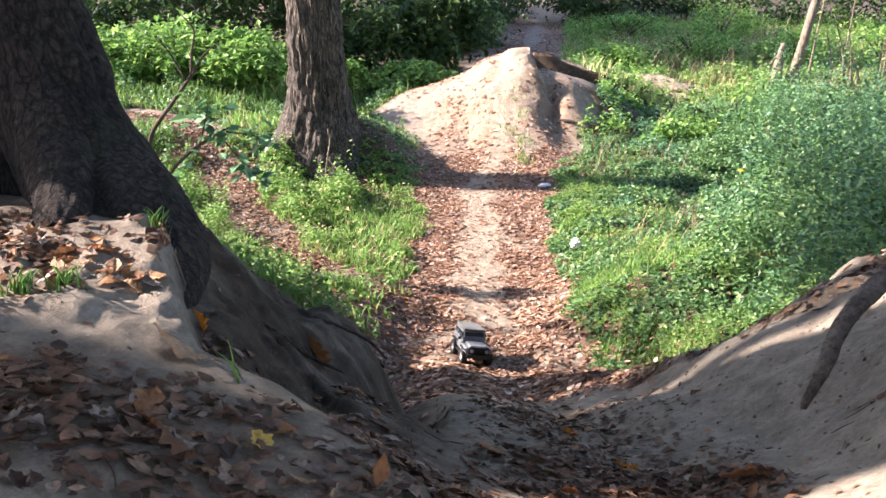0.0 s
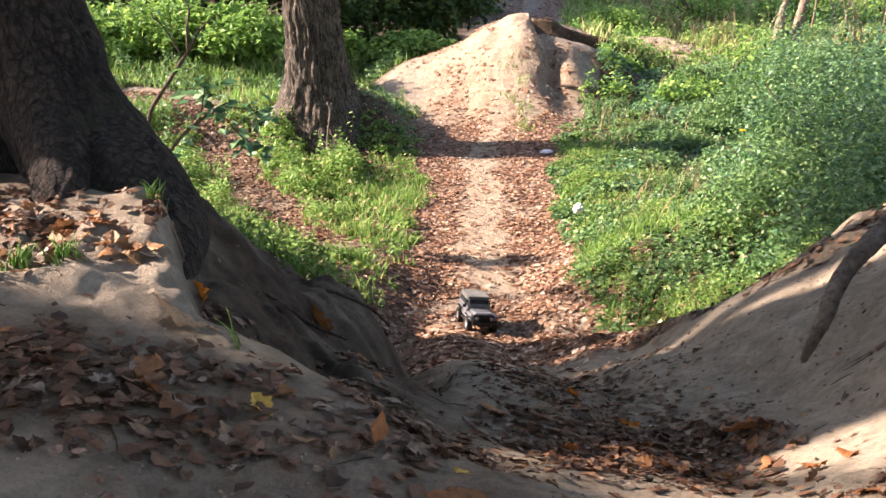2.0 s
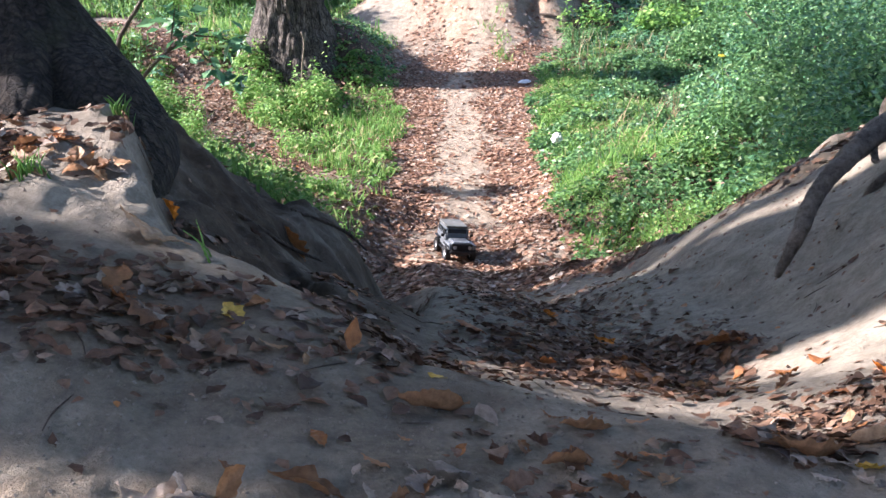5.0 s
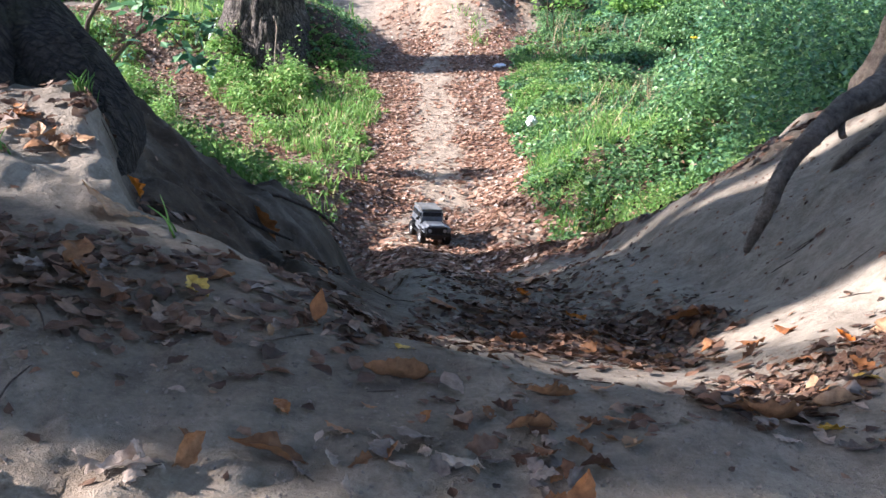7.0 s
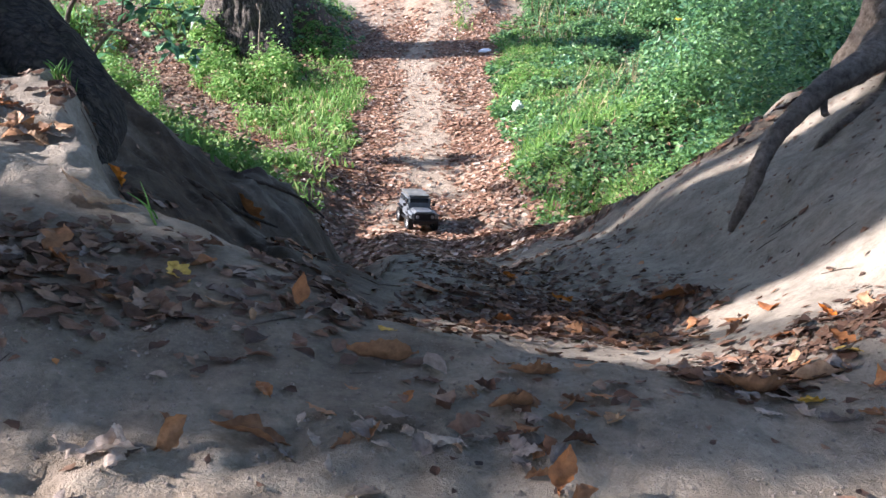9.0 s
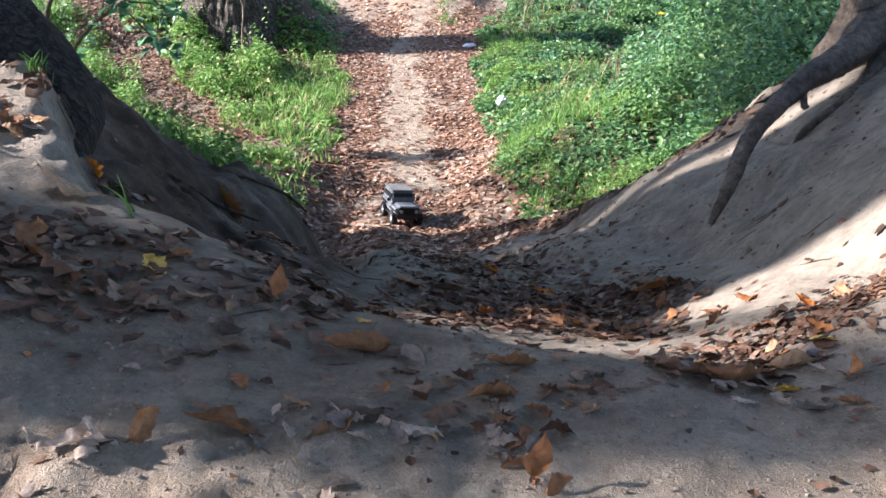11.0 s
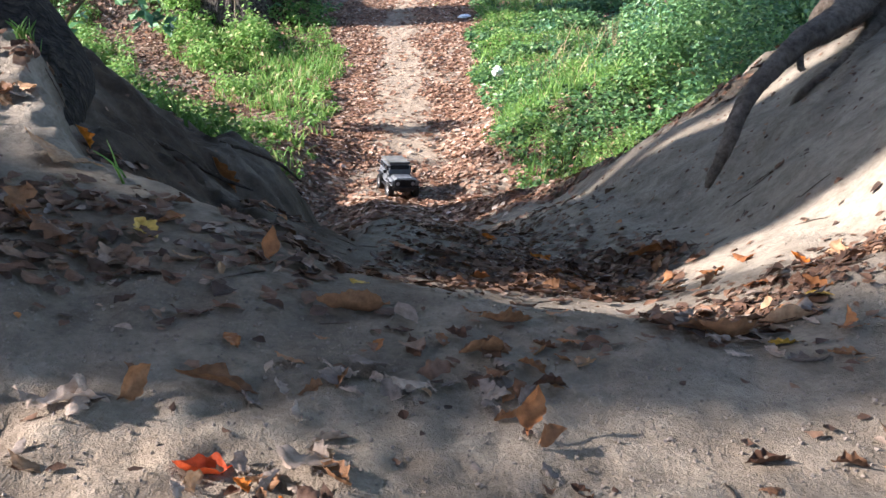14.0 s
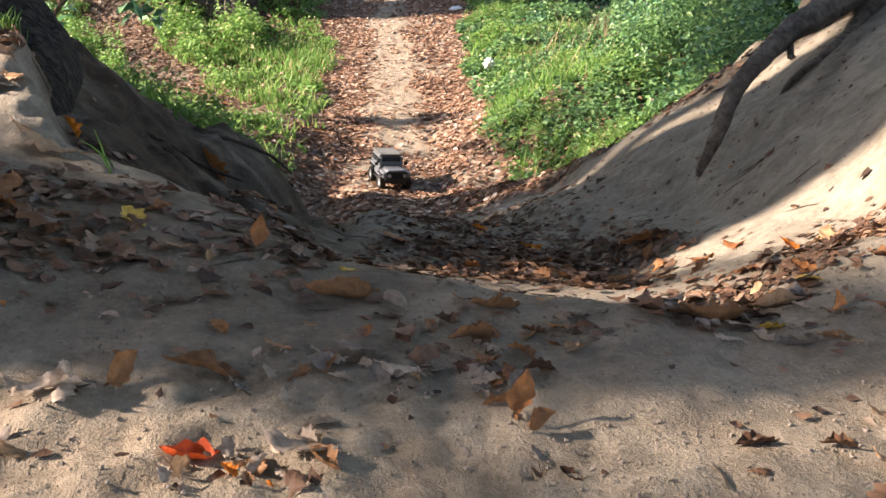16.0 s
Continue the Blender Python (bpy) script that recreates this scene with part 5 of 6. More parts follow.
one_leaf("flat dark brown lobed leaf lying on bare earth", 0.079, 0.799, 0.036, "oak", DARK_LEAF, 85, 6, 14, 616, 0.004)
one_leaf("curled pale grey-tan lobed leaf lying on bare earth", 0.027, 0.630, 0.030, "oak", PALE_LEAF, 80, 10, 20, 617, 0.004)
one_leaf("curled pale grey-tan broad leaf lying on bare earth", 0.080, 0.616, 0.047, "maple", PALE_LEAF, 95, 10, 24, 618, 0.004)
one_leaf("flat tan plain leaf lying on bare earth", 0.101, 0.629, 0.016, "beech", TAN_LEAF, 40, 16, 10, 619, 0.004)
one_leaf("flat grey faded lobed leaf lying on bare earth", 0.003, 0.665, 0.025, "oak", GREY_LEAF, 60, 8, 15, 620, 0.004)
one_leaf("curled grey faded lobed leaf lying on bare earth", 0.039, 0.687, 0.057, "oak", GREY_LEAF, 65, 6, 25, 621, 0.004)
one_leaf("curled pale grey-tan lobed leaf lying on bare earth", 0.008, 0.556, 0.039, "oak", PALE_LEAF, 110, 8, 20, 622, 0.004)
one_leaf("flat bright red plain leaf lying on bare earth", -0.100, 0.507, 0.051, "beech", RED_LEAF, 100, 6, 14, 623, 0.004)
one_leaf("flat glowing orange lobed leaf lying on bare earth", -0.064, 0.480, 0.023, "oak", ORANGE_LEAF, 40, 16, 10, 624, 0.004)
one_leaf("curled pale grey-tan plain leaf lying on bare earth", -0.005, 0.503, 0.064, "beech", PALE_LEAF, 68, 12, 18, 625, 0.004)
one_leaf("curled pale grey-tan lobed leaf lying on bare earth", -0.114, 0.468, 0.024, "oak", PALE_LEAF, 20, 14, 20, 626, 0.004)
one_leaf("curled pale grey-tan broad leaf lying on bare earth", -0.070, 0.516, 0.024, "maple", PALE_LEAF, -10, 12, 20, 627, 0.004)
one_leaf("flat tan lobed leaf lying on bare earth", -0.055, 0.492, 0.025, "oak", TAN_LEAF, 80, 10, 16, 628, 0.004)
one_leaf("flat brown lobed leaf lying on bare earth", -0.046, 0.463, 0.018, "oak", BROWN_LEAF, 10, 10, 10, 629, 0.004)
one_leaf("flat glowing orange plain leaf lying on bare earth", -0.031, 0.470, 0.012, "beech", ORANGE_LEAF, 30, 10, 0, 630, 0.004)
one_leaf("flat pale grey-tan broad leaf lying on bare earth", -0.021, 0.479, 0.019, "maple", PALE_LEAF, 60, 10, 14, 631, 0.004)
one_leaf("flat tan plain leaf lying on bare earth", -0.244, 0.514, 0.031, "beech", TAN_LEAF, 60, 14, 12, 632, 0.004)
one_leaf("russet plain leaf standing on its edge on bare earth", 0.195, 0.565, 0.049, "beech", RUST_LEAF, -28, 52, 40, 633, 0.020)
one_leaf("folded brown plain leaf lying on bare earth", 0.205, 0.540, 0.038, "beech", BROWN_LEAF, -58, 8, 62, 634, 0.010)
one_leaf("curled brown lobed leaf lying on bare earth", 0.178, 0.584, 0.031, "oak", BROWN_LEAF, 100, 12, 24, 635, 0.004)
one_leaf("flat pale grey-tan lobed leaf lying on bare earth", 0.167, 0.601, 0.020, "oak", PALE_LEAF, 20, 20, 10, 636, 0.004)
one_leaf("flat grey faded broad leaf lying on bare earth", 0.186, 0.643, 0.035, "maple", GREY_LEAF, 120, 8, 10, 637, 0.004)
one_leaf("folded grey faded plain leaf lying on bare earth", 0.199, 0.611, 0.035, "beech", GREY_LEAF, -40, 14, 40, 638, 0.010)
one_leaf("curled dark brown lobed leaf lying on bare earth", 0.233, 0.643, 0.038, "oak", DARK_LEAF, 90, 8, 20, 639, 0.004)
one_leaf("curled brown broad leaf lying on bare earth", 0.172, 0.714, 0.057, "maple", BROWN_LEAF, 100, 8, 26, 640, 0.004)
one_leaf("curled brown lobed leaf lying on bare earth", 0.221, 0.685, 0.034, "oak", BROWN_LEAF, 50, 10, 22, 641, 0.004)
one_leaf("flat grey faded lobed leaf lying on bare earth", 0.155, 0.681, 0.021, "oak", GREY_LEAF, 80, 6, 10, 642, 0.004)
one_leaf("flat tan broad leaf lying on bare earth", 0.282, 0.691, 0.035, "maple", TAN_LEAF, 140, 8, 14, 643, 0.004)
one_leaf("flat brown plain leaf lying on bare earth", 0.262, 0.706, 0.025, "beech", BROWN_LEAF, 70, 12, 16, 644, 0.004)
one_leaf("curled russet lobed leaf lying on bare earth", 0.281, 0.747, 0.039, "oak", RUST_LEAF, 95, 8, 20, 645, 0.004)
one_leaf("curled dark brown lobed leaf lying on bare earth", 0.310, 0.788, 0.034, "oak", DARK_LEAF, 80, 8, 20, 646, 0.004)
one_leaf("curled brown lobed leaf lying on bare earth", 0.176, 0.846, 0.032, "oak", BROWN_LEAF, 70, 10, 20, 647, 0.004)
one_leaf("curled brown lobed leaf lying on bare earth", 0.215, 0.818, 0.070, "oak", BROWN_LEAF, 102, 6, 24, 648, 0.004)
one_leaf("flat dark brown lobed leaf lying on bare earth", 0.250, 0.750, 0.030, "oak", DARK_LEAF, 60, 6, 10, 649, 0.004)
one_leaf("curled brown lobed leaf lying on bare earth", 0.450, 0.794, 0.042, "oak", BROWN_LEAF, 80, 8, 20, 650, 0.004)
one_leaf("curled brown lobed leaf lying on bare earth", 0.491, 0.783, 0.084, "oak", BROWN_LEAF, 95, 8, 22, 651, 0.004)
one_leaf("curled dark brown plain leaf lying on bare earth", 0.551, 0.782, 0.042, "beech", DARK_LEAF, 85, 14, 20, 652, 0.004)
one_leaf("flat pale grey-tan broad leaf lying on bare earth", 0.511, 0.751, 0.047, "maple", PALE_LEAF, 60, 10, 16, 653, 0.004)
one_leaf("flat ochre yellow lobed leaf lying on bare earth", 0.540, 0.743, 0.040, "oak", YELLOW_LEAF, 80, 8, 14, 654, 0.004)
one_leaf("flat grey faded broad leaf lying on bare earth", 0.460, 0.746, 0.042, "maple", GREY_LEAF, 110, 8, 14, 655, 0.004)
one_leaf("flat pale grey-tan lobed leaf lying on bare earth", 0.473, 0.716, 0.033, "oak", PALE_LEAF, 75, 8, 10, 656, 0.004)
one_leaf("flat pale grey-tan broad leaf lying on bare earth", 0.516, 0.714, 0.032, "maple", PALE_LEAF, 20, 8, 10, 657, 0.004)
one_leaf("flat grey faded lobed leaf lying on bare earth", 0.545, 0.689, 0.046, "oak", GREY_LEAF, 95, 8, 14, 658, 0.004)
one_leaf("flat brown lobed leaf lying on bare earth", 0.589, 0.688, 0.036, "oak", BROWN_LEAF, 70, 8, 16, 659, 0.004)
one_leaf("flat tan plain leaf lying on bare earth", 0.600, 0.671, 0.024, "beech", TAN_LEAF, 80, 8, 10, 660, 0.004)
one_leaf("curled tan plain leaf lying on bare earth", 0.593, 0.815, 0.073, "beech", TAN_LEAF, 85, 4, 20, 661, 0.004)
one_leaf("curled brown lobed leaf lying on bare earth", 0.626, 0.744, 0.043, "oak", BROWN_LEAF, 80, 10, 22, 662, 0.004)
one_leaf("curled russet lobed leaf lying on bare earth", 0.674, 0.737, 0.043, "oak", RUST_LEAF, 60, 10, 22, 663, 0.004)
one_leaf("flat ochre yellow plain leaf lying on bare earth", 0.656, 0.867, 0.039, "beech", YELLOW_LEAF, 50, 20, 16, 664, 0.004)
one_leaf("glowing orange plain leaf standing on its edge on bare earth", 0.746, 1.075, 0.042, "beech", ORANGE_LEAF, 30, 35, 10, 665, 0.020)
one_leaf("flat tan broad leaf lying on bare earth", 0.832, 1.115, 0.055, "maple", TAN_LEAF, -40, 12, 10, 666, 0.004)
one_leaf("flat tan plain leaf lying in the hollow", 0.573, 1.413, 0.064, "beech", TAN_LEAF, 100, 8, 16, 667, 0.004)
one_leaf("curled tan lobed leaf lying on bare earth", 0.543, 0.526, 0.034, "oak", TAN_LEAF, 40, 16, 20, 668, 0.004)
one_leaf("curled tan lobed leaf lying on bare earth", 0.497, 0.452, 0.029, "oak", TAN_LEAF, 60, 16, 20, 669, 0.004)
one_leaf("flat dark brown lobed leaf lying on bare earth", 0.405, 0.501, 0.042, "oak", DARK_LEAF, 92, 3, 12, 670, 0.004)
one_leaf("flat dark brown lobed leaf lying on bare earth", 0.475, 0.483, 0.034, "oak", DARK_LEAF, 75, 4, 14, 671, 0.004)
one_leaf("flat dark brown lobed leaf lying on bare earth", 0.221, 0.468, 0.024, "oak", DARK_LEAF, 40, 6, 14, 672, 0.004)
one_leaf("curled grey faded broad leaf lying on bare earth", 0.198, 0.493, 0.023, "maple", GREY_LEAF, 30, 14, 20, 673, 0.004)
one_leaf("flat dark brown lobed leaf lying on bare earth", 0.385, 0.455, 0.021, "oak", DARK_LEAF, 90, 3, 10, 674, 0.004)
one_leaf("russet plain leaf standing on its edge on bare earth", -0.090, 1.009, 0.051, "beech", RUST_LEAF, 20, 58, 10, 675, 0.020)
one_leaf("flat ochre yellow plain leaf lying on bare earth", 0.031, 0.978, 0.032, "beech", YELLOW_LEAF, 60, 10, 0, 676, 0.004)
one_leaf("flat glowing orange lobed leaf lying on the bank", -0.541, 1.681, 0.055, "oak", ORANGE_LEAF, 70, 25, 15, 677, 0.004)
one_leaf("flat ochre yellow lobed leaf lying on the bank", -0.267, 1.052, 0.060, "oak", YELLOW_LEAF, 40, 10, 10, 678, 0.004)
one_leaf("curled tan plain leaf lying on the bank", -0.466, 1.340, 0.117, "beech", TAN_LEAF, 85, 3, 20, 679, 0.004)
one_leaf("flat glowing orange broad leaf lying in the hollow", 0.488, 1.901, 0.069, "maple", ORANGE_LEAF, 30, 10, 0, 680, 0.004)
one_leaf("curled russet lobed leaf lying in the hollow", 0.740, 1.715, 0.117, "oak", RUST_LEAF, 80, 10, 20, 681, 0.004)
one_leaf("curled dark brown lobed leaf lying in the hollow", 0.782, 1.676, 0.072, "oak", DARK_LEAF, 40, 16, 20, 682, 0.004)
one_leaf("flat glowing orange lobed leaf lying in the hollow", 0.429, 2.445, 0.078, "oak", ORANGE_LEAF, 30, 16, 10, 683, 0.004)
one_leaf("flat russet plain leaf lying in the hollow", 0.771, 1.310, 0.047, "beech", RUST_LEAF, 40, 18, 10, 684, 0.004)
one_leaf("curled russet lobed leaf lying in the hollow", 0.705, 1.306, 0.054, "oak", RUST_LEAF, 70, 10, 20, 685, 0.004)
one_leaf("flat russet lobed leaf lying on bare earth", 0.680, 1.066, 0.049, "oak", RUST_LEAF, 85, 8, 16, 686, 0.004)
one_leaf("flat tan lobed leaf lying in the hollow", 0.628, 1.282, 0.046, "oak", TAN_LEAF, 60, 10, 12, 687, 0.004)
one_leaf("curled dark brown lobed leaf lying on the bank", -0.229, 0.923, 0.046, "oak", DARK_LEAF, 80, 10, 20, 688, 0.004)
one_leaf("curled dark brown broad leaf lying on the bank", -0.365, 0.959, 0.057, "maple", DARK_LEAF, 70, 12, 20, 689, 0.004)
one_leaf("curled brown lobed leaf lying on the bank", -0.316, 0.947, 0.048, "oak", BROWN_LEAF, 100, 10, 18, 690, 0.004)
one_leaf("curled grey faded lobed leaf lying on bare earth", -0.186, 0.994, 0.057, "oak", GREY_LEAF, 80, 8, 20, 691, 0.004)
one_leaf("curled tan lobed leaf lying on bare earth", -0.195, 0.968, 0.040, "oak", TAN_LEAF, 85, 8, 20, 692, 0.004)
one_leaf("curled russet broad leaf lying on the bank", -0.422, 1.049, 0.053, "maple", RUST_LEAF, 60, 12, 20, 693, 0.004)
one_leaf("curled dark brown lobed leaf lying on the bank", -0.329, 1.135, 0.055, "oak", DARK_LEAF, 60, 12, 20, 694, 0.004)
one_leaf("curled tan plain leaf lying on bare earth", -0.148, 0.939, 0.023, "beech", TAN_LEAF, 10, 30, 20, 695, 0.004)
one_leaf("curled russet lobed leaf lying in the hollow", 0.119, 1.765, 0.084, "oak", RUST_LEAF, 60, 14, 20, 696, 0.004)
one_leaf("curled russet lobed leaf lying on the bank", -0.380, 2.225, 0.118, "oak", RUST_LEAF, 90, 10, 20, 697, 0.004)



def drift(label, x, y, count, spread, size, mats, salt):
    """A few crumpled leaves lying over one another."""
    r = np.random.default_rng(salt)
    for k in range(count):
        ox, oy = r.normal(0, spread, 2) * (1.3, .7)
        one_leaf(label, x + ox, y + oy, size * r.uniform(.6, 1.15), ("oak", "maple", "oak", "beech")[k % 4], mats[k % len(mats)], r.uniform(0, 360), r.normal(0, 12), r.normal(0, 28), salt * 20 + k, .012 * r.uniform(0, 1))


drift("curled russet leaf in a heap below the old tree", -.70, 1.60, 12, .045, .055, (RUST_LEAF, TAN_LEAF, BROWN_LEAF), 41)
drift("curled tan leaf on the crumbling earth", -.63, 1.56, 6, .03, .045, (TAN_LEAF, PALE_LEAF), 42)
drift("dry brown leaf under the old tree", -.87, 1.70, 14, .07, .06, (BROWN_LEAF, PALE_LEAF, RUST_LEAF, DARK_LEAF), 43)
drift("pale dry leaf beside a grass tuft", -.80, 1.50, 9, .05, .05, (PALE_LEAF, TAN_LEAF, BROWN_LEAF), 44)
drift("dark leaf in shade at the tree's foot", -.95, 1.88, 10, .06, .06, (DARK_LEAF, BROWN_LEAF, RUST_LEAF), 45)
drift("crumpled grey leaf in a small drift", .02, .66, 6, .03, .034, (PALE_LEAF, GREY_LEAF, BROWN_LEAF), 46)
drift("crumpled pale leaf in a small drift", .10, .64, 7, .03, .036, (PALE_LEAF, GREY_LEAF), 47)
drift("crumpled brown leaf in a small drift", .19, .63, 8, .03, .036, (BROWN_LEAF, GREY_LEAF, DARK_LEAF), 48)
drift("crumpled leaf in a sunlit drift", -.03, .49, 9, .035, .036, (PALE_LEAF, TAN_LEAF, BROWN_LEAF), 49)
drift("bleached leaf in the sun", -.24, .60, 5, .03, .038, (PALE_LEAF, GREY_LEAF), 50)
drift("withered brown leaf in a flat heap", .50, .84, 12, .05, .045, (BROWN_LEAF, GREY_LEAF, RUST_LEAF, PALE_LEAF), 51)
drift("withered brown leaf on the brow", .17, .75, 6, .04, .038, (BROWN_LEAF, DARK_LEAF), 52)
drift("withered leaf beside the hollow", .70, .88, 8, .06, .04, (BROWN_LEAF, TAN_LEAF, GREY_LEAF), 53)
drift("dark purple-brown leaf on the ledge", -.45, 1.02, 14, .10, .055, (DARK_LEAF, BROWN_LEAF, GREY_LEAF), 54)
drift("dark brown leaf in the hollow", .45, 1.62, 14, .12, .055, (DARK_LEAF, RUST_LEAF, BROWN_LEAF), 55)

r = np.random.default_rng(77)
spare = [mesh_of("fallen_leaf", *leaf_shape(k, 470 + i, 18, 7)) for i, k in enumerate(("oak", "maple", "oak", "beech", "oak", "maple", "beech", "oak"))]
for me in spare:
    me.materials.append(DRY_LEAF)
px, py = r.uniform(-1.3, 1.4, 6000), r.uniform(.35, 2.0, 6000)
chance = np.clip(leafy(px, py) * 1.2 + .006, 0, 1)
ok = r.uniform(0, 1, 6000) < chance
px, py = px[ok][:150], py[ok][:150]
rots = ground_turns(px, py, r.uniform(0, 6.28, len(px)), r.normal(0, .22, len(px)), r.normal(0, .3, len(px)))
for x, y, m in zip(px, py, rots):
    ob = tagged(new("fallen_leaf", spare[int(r.integers(0, len(spare)))]), "dry curled autumn leaf lying on the earth", "fallen leaf", "fallen leaves on the brow")
    ob.matrix_world = Matrix.Translation((x, y, float(height(x, y)) + .003)) @ Matrix(m.tolist()).to_4x4() @ Matrix.Scale(float(r.uniform(.026, .050)), 4)

# crumbs of earth
CLOD = (np.array([[1, 0, 0], [-1, 0, 0], [0, 1, 0], [0, -1, 0], [0, 0, 1], [0, 0, -.6]]) * .5,
        np.array([[0, 2, 4], [2, 1, 4], [1, 3, 4], [3, 0, 4], [2, 0, 5], [1, 2, 5], [3, 1, 5], [0, 3, 5]]))
cx, cy = r.uniform(-1.3, 1.5, 40000), r.uniform(.3, 3.6, 40000)
ok = r.uniform(0, 1, 40000) < .06 + .55 * step(rough(cx, cy, 0, .25, 3, 71), .05, .6) * (1 - .6 * step(cy, 1.2, 2.0)) + .6 * np.exp(-((cx + .6) / .14) ** 2 - ((cy - 1.6) / .25) ** 2)
cx, cy = np.r_[cx[ok][:9000], r.uniform(-.55, .75, 9000)], np.r_[cy[ok][:9000], r.uniform(.3, .95, 9000)]
n = len(cx)
v, f = strewn([CLOD], np.stack([cx, cy, height(cx, cy) + .0005], 1), turns(n, r.uniform(0, 6, n), r.uniform(-1, 1, n), r.uniform(-1, 1, n)),
              .0011 + .0060 * r.uniform(0, 1, n) ** 6, np.zeros(n, int))
me = mesh_of("earth_crumbs", v, f, False)
me.materials.append(SOIL_CRUMB)
tagged(new("earth_crumbs", me), "loose crumbs and small clods of sandy earth", "earth", kind="stuff")

# twigs
for i in range(46):
    x, y = r.uniform(-.6, 1.3), r.uniform(.35, 1.9)
    a, l = r.uniform(0, 6.28), r.uniform(.02, .08)
    pts = []
    for q in (-.5, 0, .5):
        ox, oy = math.cos(a) * l * q + r.normal(0, l * .06), math.sin(a) * l * q + r.normal(0, l * .06)
        pts.append((ox, oy, float(height(x + ox, y + oy)) - float(height(x, y)) + .002))
    me = tube_mesh("twig", (pts, [.0007, .0013, .0006]), sides=5, per=3, wobble=.2)
    me.materials.append(TWIG)
    tagged(new("twig", me), "thin dry twig lying on the earth", "twig", "twigs on the brow").location = (x, y, float(height(x, y)))

# ---------------------------------------------------------------- litter, flower


def crumpled(name, label, x, y, size, mat, salt, flat=.6):
    bm = bmesh.new()
    bmesh.ops.create_icosphere(bm, subdivisions=3, radius=1)
    for v in bm.verts:
        k = noise.noise(v.co * 2.2 + Vector((salt, 0, 0))) * .5 + noise.noise(v.co * 5 + Vector((0, salt, 0))) * .22
        v.co = Vector((v.co.x * size[0], v.co.y * size[1], v.co.z * size[2] * flat)) * (1 + k)
    low = min(v.co.z for v in bm.verts)
    for v in bm.verts:
        v.co.z -= low
    ob = part(name, bm, mat)
    ob.location = (x, y, float(height(x, y)) - .005)
    return tagged(ob, label, "litter")


WHITE = plain_material("white_paper", (0.78, 0.80, 0.84), .5, 0, 60, .1)
crumpled("crumpled_paper", "crumpled white paper lying beside the trail", 1.345, 10.75, (.075, .05, .04), WHITE, 3)
crumpled("plastic_scrap", "pale translucent plastic scrap caught in the grass", 1.30, 7.72, (.05, .05, .05), plain_material("pale_plastic", (0.55, 0.62, 0.55), .35, 0, 40, .1), 9, 1.0).location.z += .16

FLOWER = plain_material("yellow_petals", (0.75, 0.60, 0.03), .6)
fx, fy = 2.35, 6.2
fb = float(height(fx, fy))
flower = thing("wild_flower", "yellow wild flower on a thin bent stalk", "flower", at=(fx, fy, fb))
part("stem", tube_mesh("stem", ([(0, 0, 0), (-.03, -.03, .4), (-.10, -.05, .78)], [.005, .004, .003]), sides=6), GRASS, flower)
for k in range(6):
    a = k * 1.047
    bm = bmesh.new()
    bmesh.ops.create_icosphere(bm, subdivisions=1, radius=1, matrix=pose(-.10 + .016 * math.cos(a), -.05 + .016 * math.sin(a), .785) @ Matrix.Diagonal((.015, .015, .006, 1)))
    part("petal", bm, FLOWER, flower)

# ---------------------------------------------------------------- the model truck
PAINT = plain_material("grey_body_paint", (0.17, 0.18, 0.19), .38, 0.0, 25, .18)
ROOF = plain_material("dusty_roof", (0.17, 0.165, 0.145), .6, 0, 40, .2)
BLACK = plain_material("black_plastic", (0.02, 0.02, 0.022), .5, 0, 40, .3)
RUBBER = plain_material("tyre_rubber", (0.022, 0.021, 0.02), .85, 0, 60, .4)
SILVER = plain_material("silver_rim", (0.5, 0.5, 0.5), .35, .8, 50, .1)
LAMP = plain_material("headlight_lens", (0.35, 0.35, 0.34), .15, 0, 30, .05)
PANE, pn, pl, pb = material("dark_window", .08)
pb.inputs["Base Color"].default_value = (0.03, 0.035, 0.04, 1)
pb.inputs["Specular IOR Level"].default_value = .6


def block(x0, x1, y0, y1, z0, z1, bevel=.006, taper=(0, 0, 0, 0)):
    """A bevelled box; taper moves the top edges in at x0, x1, y0, y1."""
    bm = bmesh.new()
    bmesh.ops.create_cube(bm, size=1)
    for v in bm.verts:
        top = v.co.z > 0
        v.co = Vector((x1 if v.co.x > 0 else x0, y1 if v.co.y > 0 else y0, z1 if top else z0))
        if top:
            v.co.x += taper[0] if v.co.x < (x0 + x1) / 2 else -taper[1]
            v.co.y += taper[2] if v.co.y < (y0 + y1) / 2 else -taper[3]
    if bevel:
        bmesh.ops.bevel(bm, geom=list(bm.edges), offset=bevel, segments=2, affect="EDGES", clamp_overlap=True)
    return bm


def ring_of(profile, sides, matrix):
    """A lathed ring from a closed outline of (radius, offset)."""
    a = np.linspace(0, 2 * math.pi, sides, endpoint=False)
    v = [matrix @ Vector((p[1], p[0] * math.cos(t), p[0] * math.sin(t))) for t in a for p in profile]
    k = len(profile)
    bm = bmesh.new()
    bv = [bm.verts.new(c) for c in v]
    for i in range(sides):
        for j in range(k):
            bm.faces.new((bv[i * k + j], bv[i * k + (j + 1) % k], bv[((i + 1) % sides) * k + (j + 1) % k], bv[((i + 1) % sides) * k + j]))
    bmesh.ops.recalc_face_normals(bm, faces=bm.faces)
    return bm


# x across, y forward; metres of a tenth-scale off-road truck
TX, TY = 0.193, 5.364
truck = thing("toy_truck", "grey model off-road truck standing on the leafy trail", "toy truck")
body = part("body", block(-.088, .088, -.20, .045, .072, .145, .008), PAINT, truck)
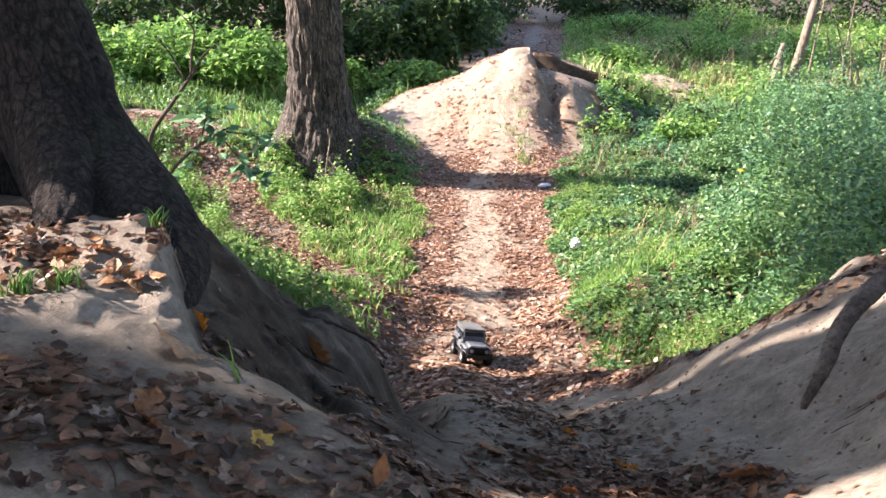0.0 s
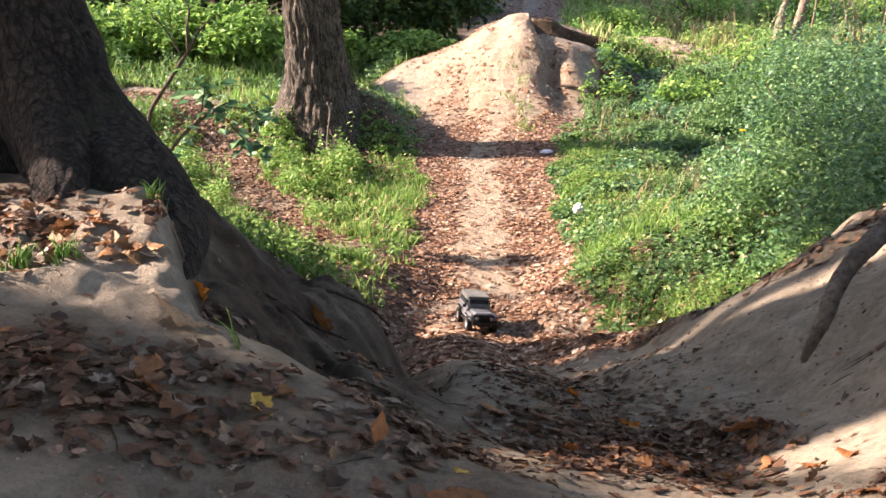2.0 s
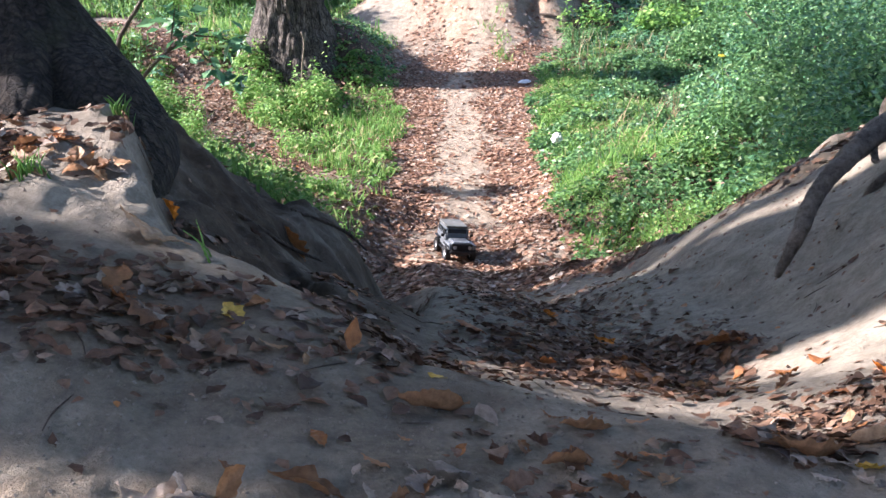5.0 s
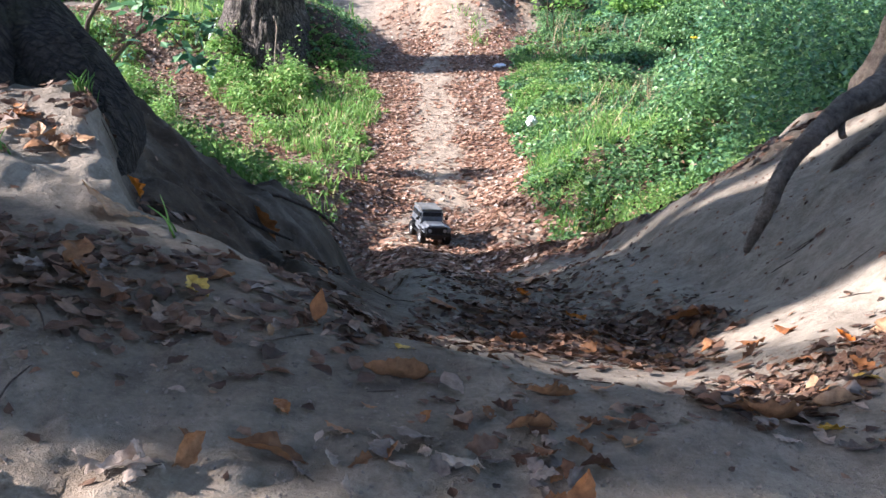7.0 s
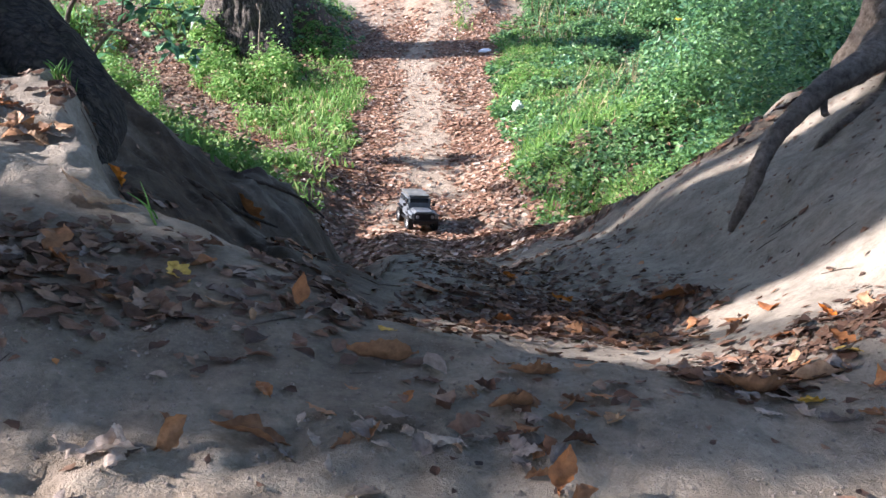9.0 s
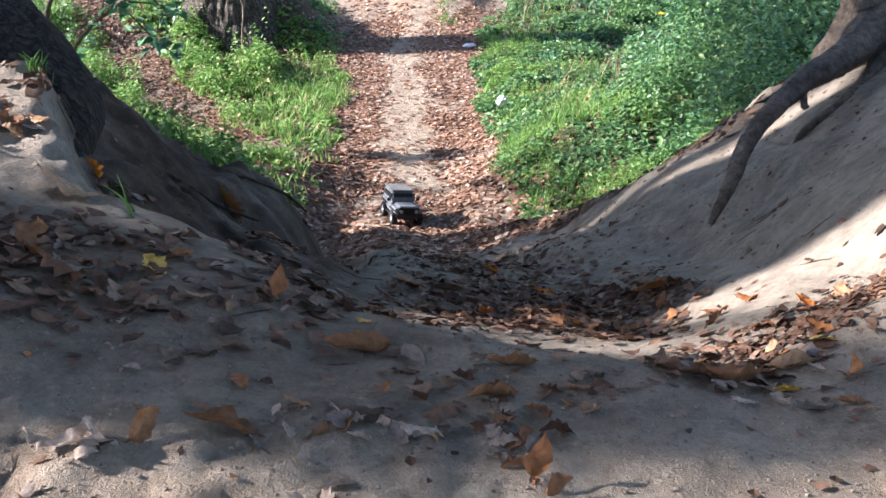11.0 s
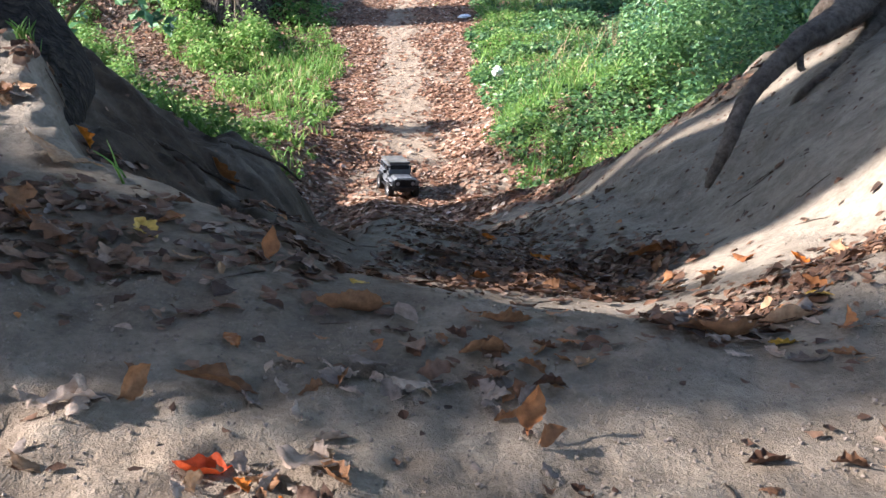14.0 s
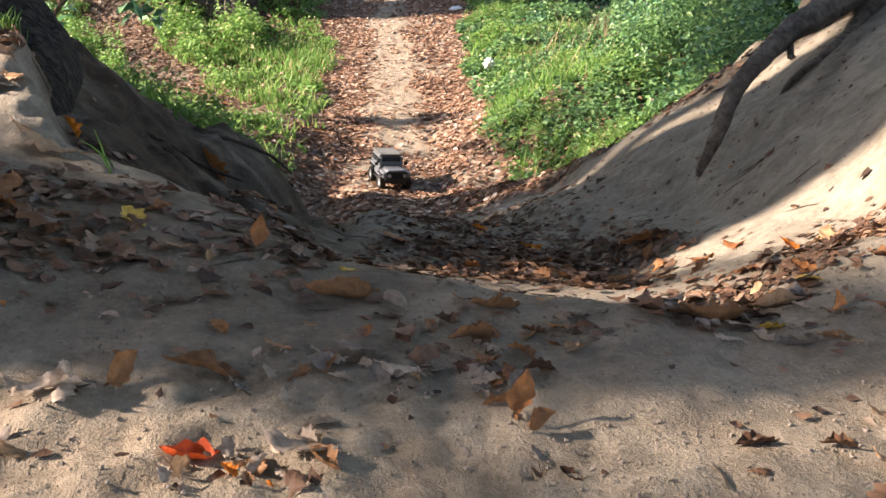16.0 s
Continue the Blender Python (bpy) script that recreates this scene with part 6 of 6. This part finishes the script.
part("cab", block(-.086, .086, -.198, .045, .143, .212, .008, (.010, .010, .006, .022)), PAINT, truck)
part("roof", block(-.080, .080, -.196, .026, .210, .224, .005), ROOF, truck, "dusty flat roof")
part("bonnet", block(-.070, .070, .043, .188, .110, .146, .007, (.004, .004, 0, .004)), PAINT, truck)
part("front_panel", block(-.074, .074, .184, .196, .074, .140, .004), BLACK, truck, "black front panel with grille")
for sx in (-1, 1):
    part("wing", block(min(sx * .066, sx * .100), max(sx * .066, sx * .100), .060, .192, .094, .132, .007), PAINT, truck)
    part("wheel_arch", block(min(sx * .090, sx * .112), max(sx * .090, sx * .112), .066, .182, .112, .122, .004), BLACK, truck)
    part("wheel_arch", block(min(sx * .088, sx * .110), max(sx * .088, sx * .110), -.182, -.066, .112, .122, .004), BLACK, truck)
    part("headlight", ring_of([(.001, .0), (.013, .0), (.013, .006), (.001, .008)], 16, pose(sx * .054, .194, .112, 0, 0, 90)), LAMP, truck, "round clear headlight")
    part("side_window", block(min(sx * .078, sx * .0875), max(sx * .078, sx * .0875), -.050, .022, .158, .198, .003), PANE, truck, "dark side window")
    part("side_window", block(min(sx * .078, sx * .0875), max(sx * .078, sx * .0875), -.175, -.070, .160, .198, .003), PANE, truck, "dark side window")
    part("mirror", block(min(sx * .094, sx * .118), max(sx * .094, sx * .118), .030, .038, .150, .172, .003), BLACK, truck, "black door mirror")
    part("door_handle", block(min(sx * .086, sx * .092), max(sx * .086, sx * .092), -.048, -.030, .134, .139, .001), BLACK, truck)
    part("sill", block(min(sx * .080, sx * .104), max(sx * .080, sx * .104), -.062, .062, .060, .070, .003), BLACK, truck)
part("windscreen", block(-.072, .072, .026, .0365, .154, .203, .003, (.004, .004, -.002, .004)), PANE, truck, "dark windscreen")
part("bumper", block(-.092, .092, .200, .216, .070, .092, .005), BLACK, truck)
part("rear_bumper", block(-.088, .088, -.214, -.202, .070, .088, .004), BLACK, truck)
part("chassis", block(-.042, .042, -.195, .195, .050, .074, .004), BLACK, truck)
for k in range(5):
    part("grille_slat", block(-.034, .034, .195, .199, .088 + k * .009, .092 + k * .009, .001), RUBBER, truck)
for y in (-.124, .124):
    part("axle", tube_mesh("axle", ([(-.085, y, .052), (0, y, .05), (.085, y, .052)], [.008, .012, .008]), sides=8), BLACK, truck)
    for sx in (-1, 1):
        wheel = part("wheel", ring_of([(.010, -.010), (.024, -.012), (.024, .012), (.010, .010)], 20, pose(sx * .092, y, .052)), SILVER, truck)
        part("tyre", ring_of([(.027, -.017), (.044, -.021), (.052, -.017), (.053, 0), (.052, .017), (.044, .021), (.027, .017)], 28, pose(sx * .092, y, .052)), RUBBER, wheel, "chunky black tyre")
        part("rim", ring_of([(.001, sx * .006), (.012, sx * .013), (.026, sx * .015), (.027, sx * .004), (.001, 0)], 20, pose(sx * .092, y, .052)), SILVER, wheel, "silver rim")
# set down square to the slope
away = Vector((float(height(TX + .1, TY) - height(TX - .1, TY)) / -.2, float(height(TX, TY + .13) - height(TX, TY - .13)) / -.26, 1)).normalized()
truck.matrix_world = Matrix.Translation((TX, TY, float(height(TX, TY)) + .004)) @ Vector((0, 0, 1)).rotation_difference(away).to_matrix().to_4x4() @ pose(0, 0, 0, 0, 0, 180 + 12)
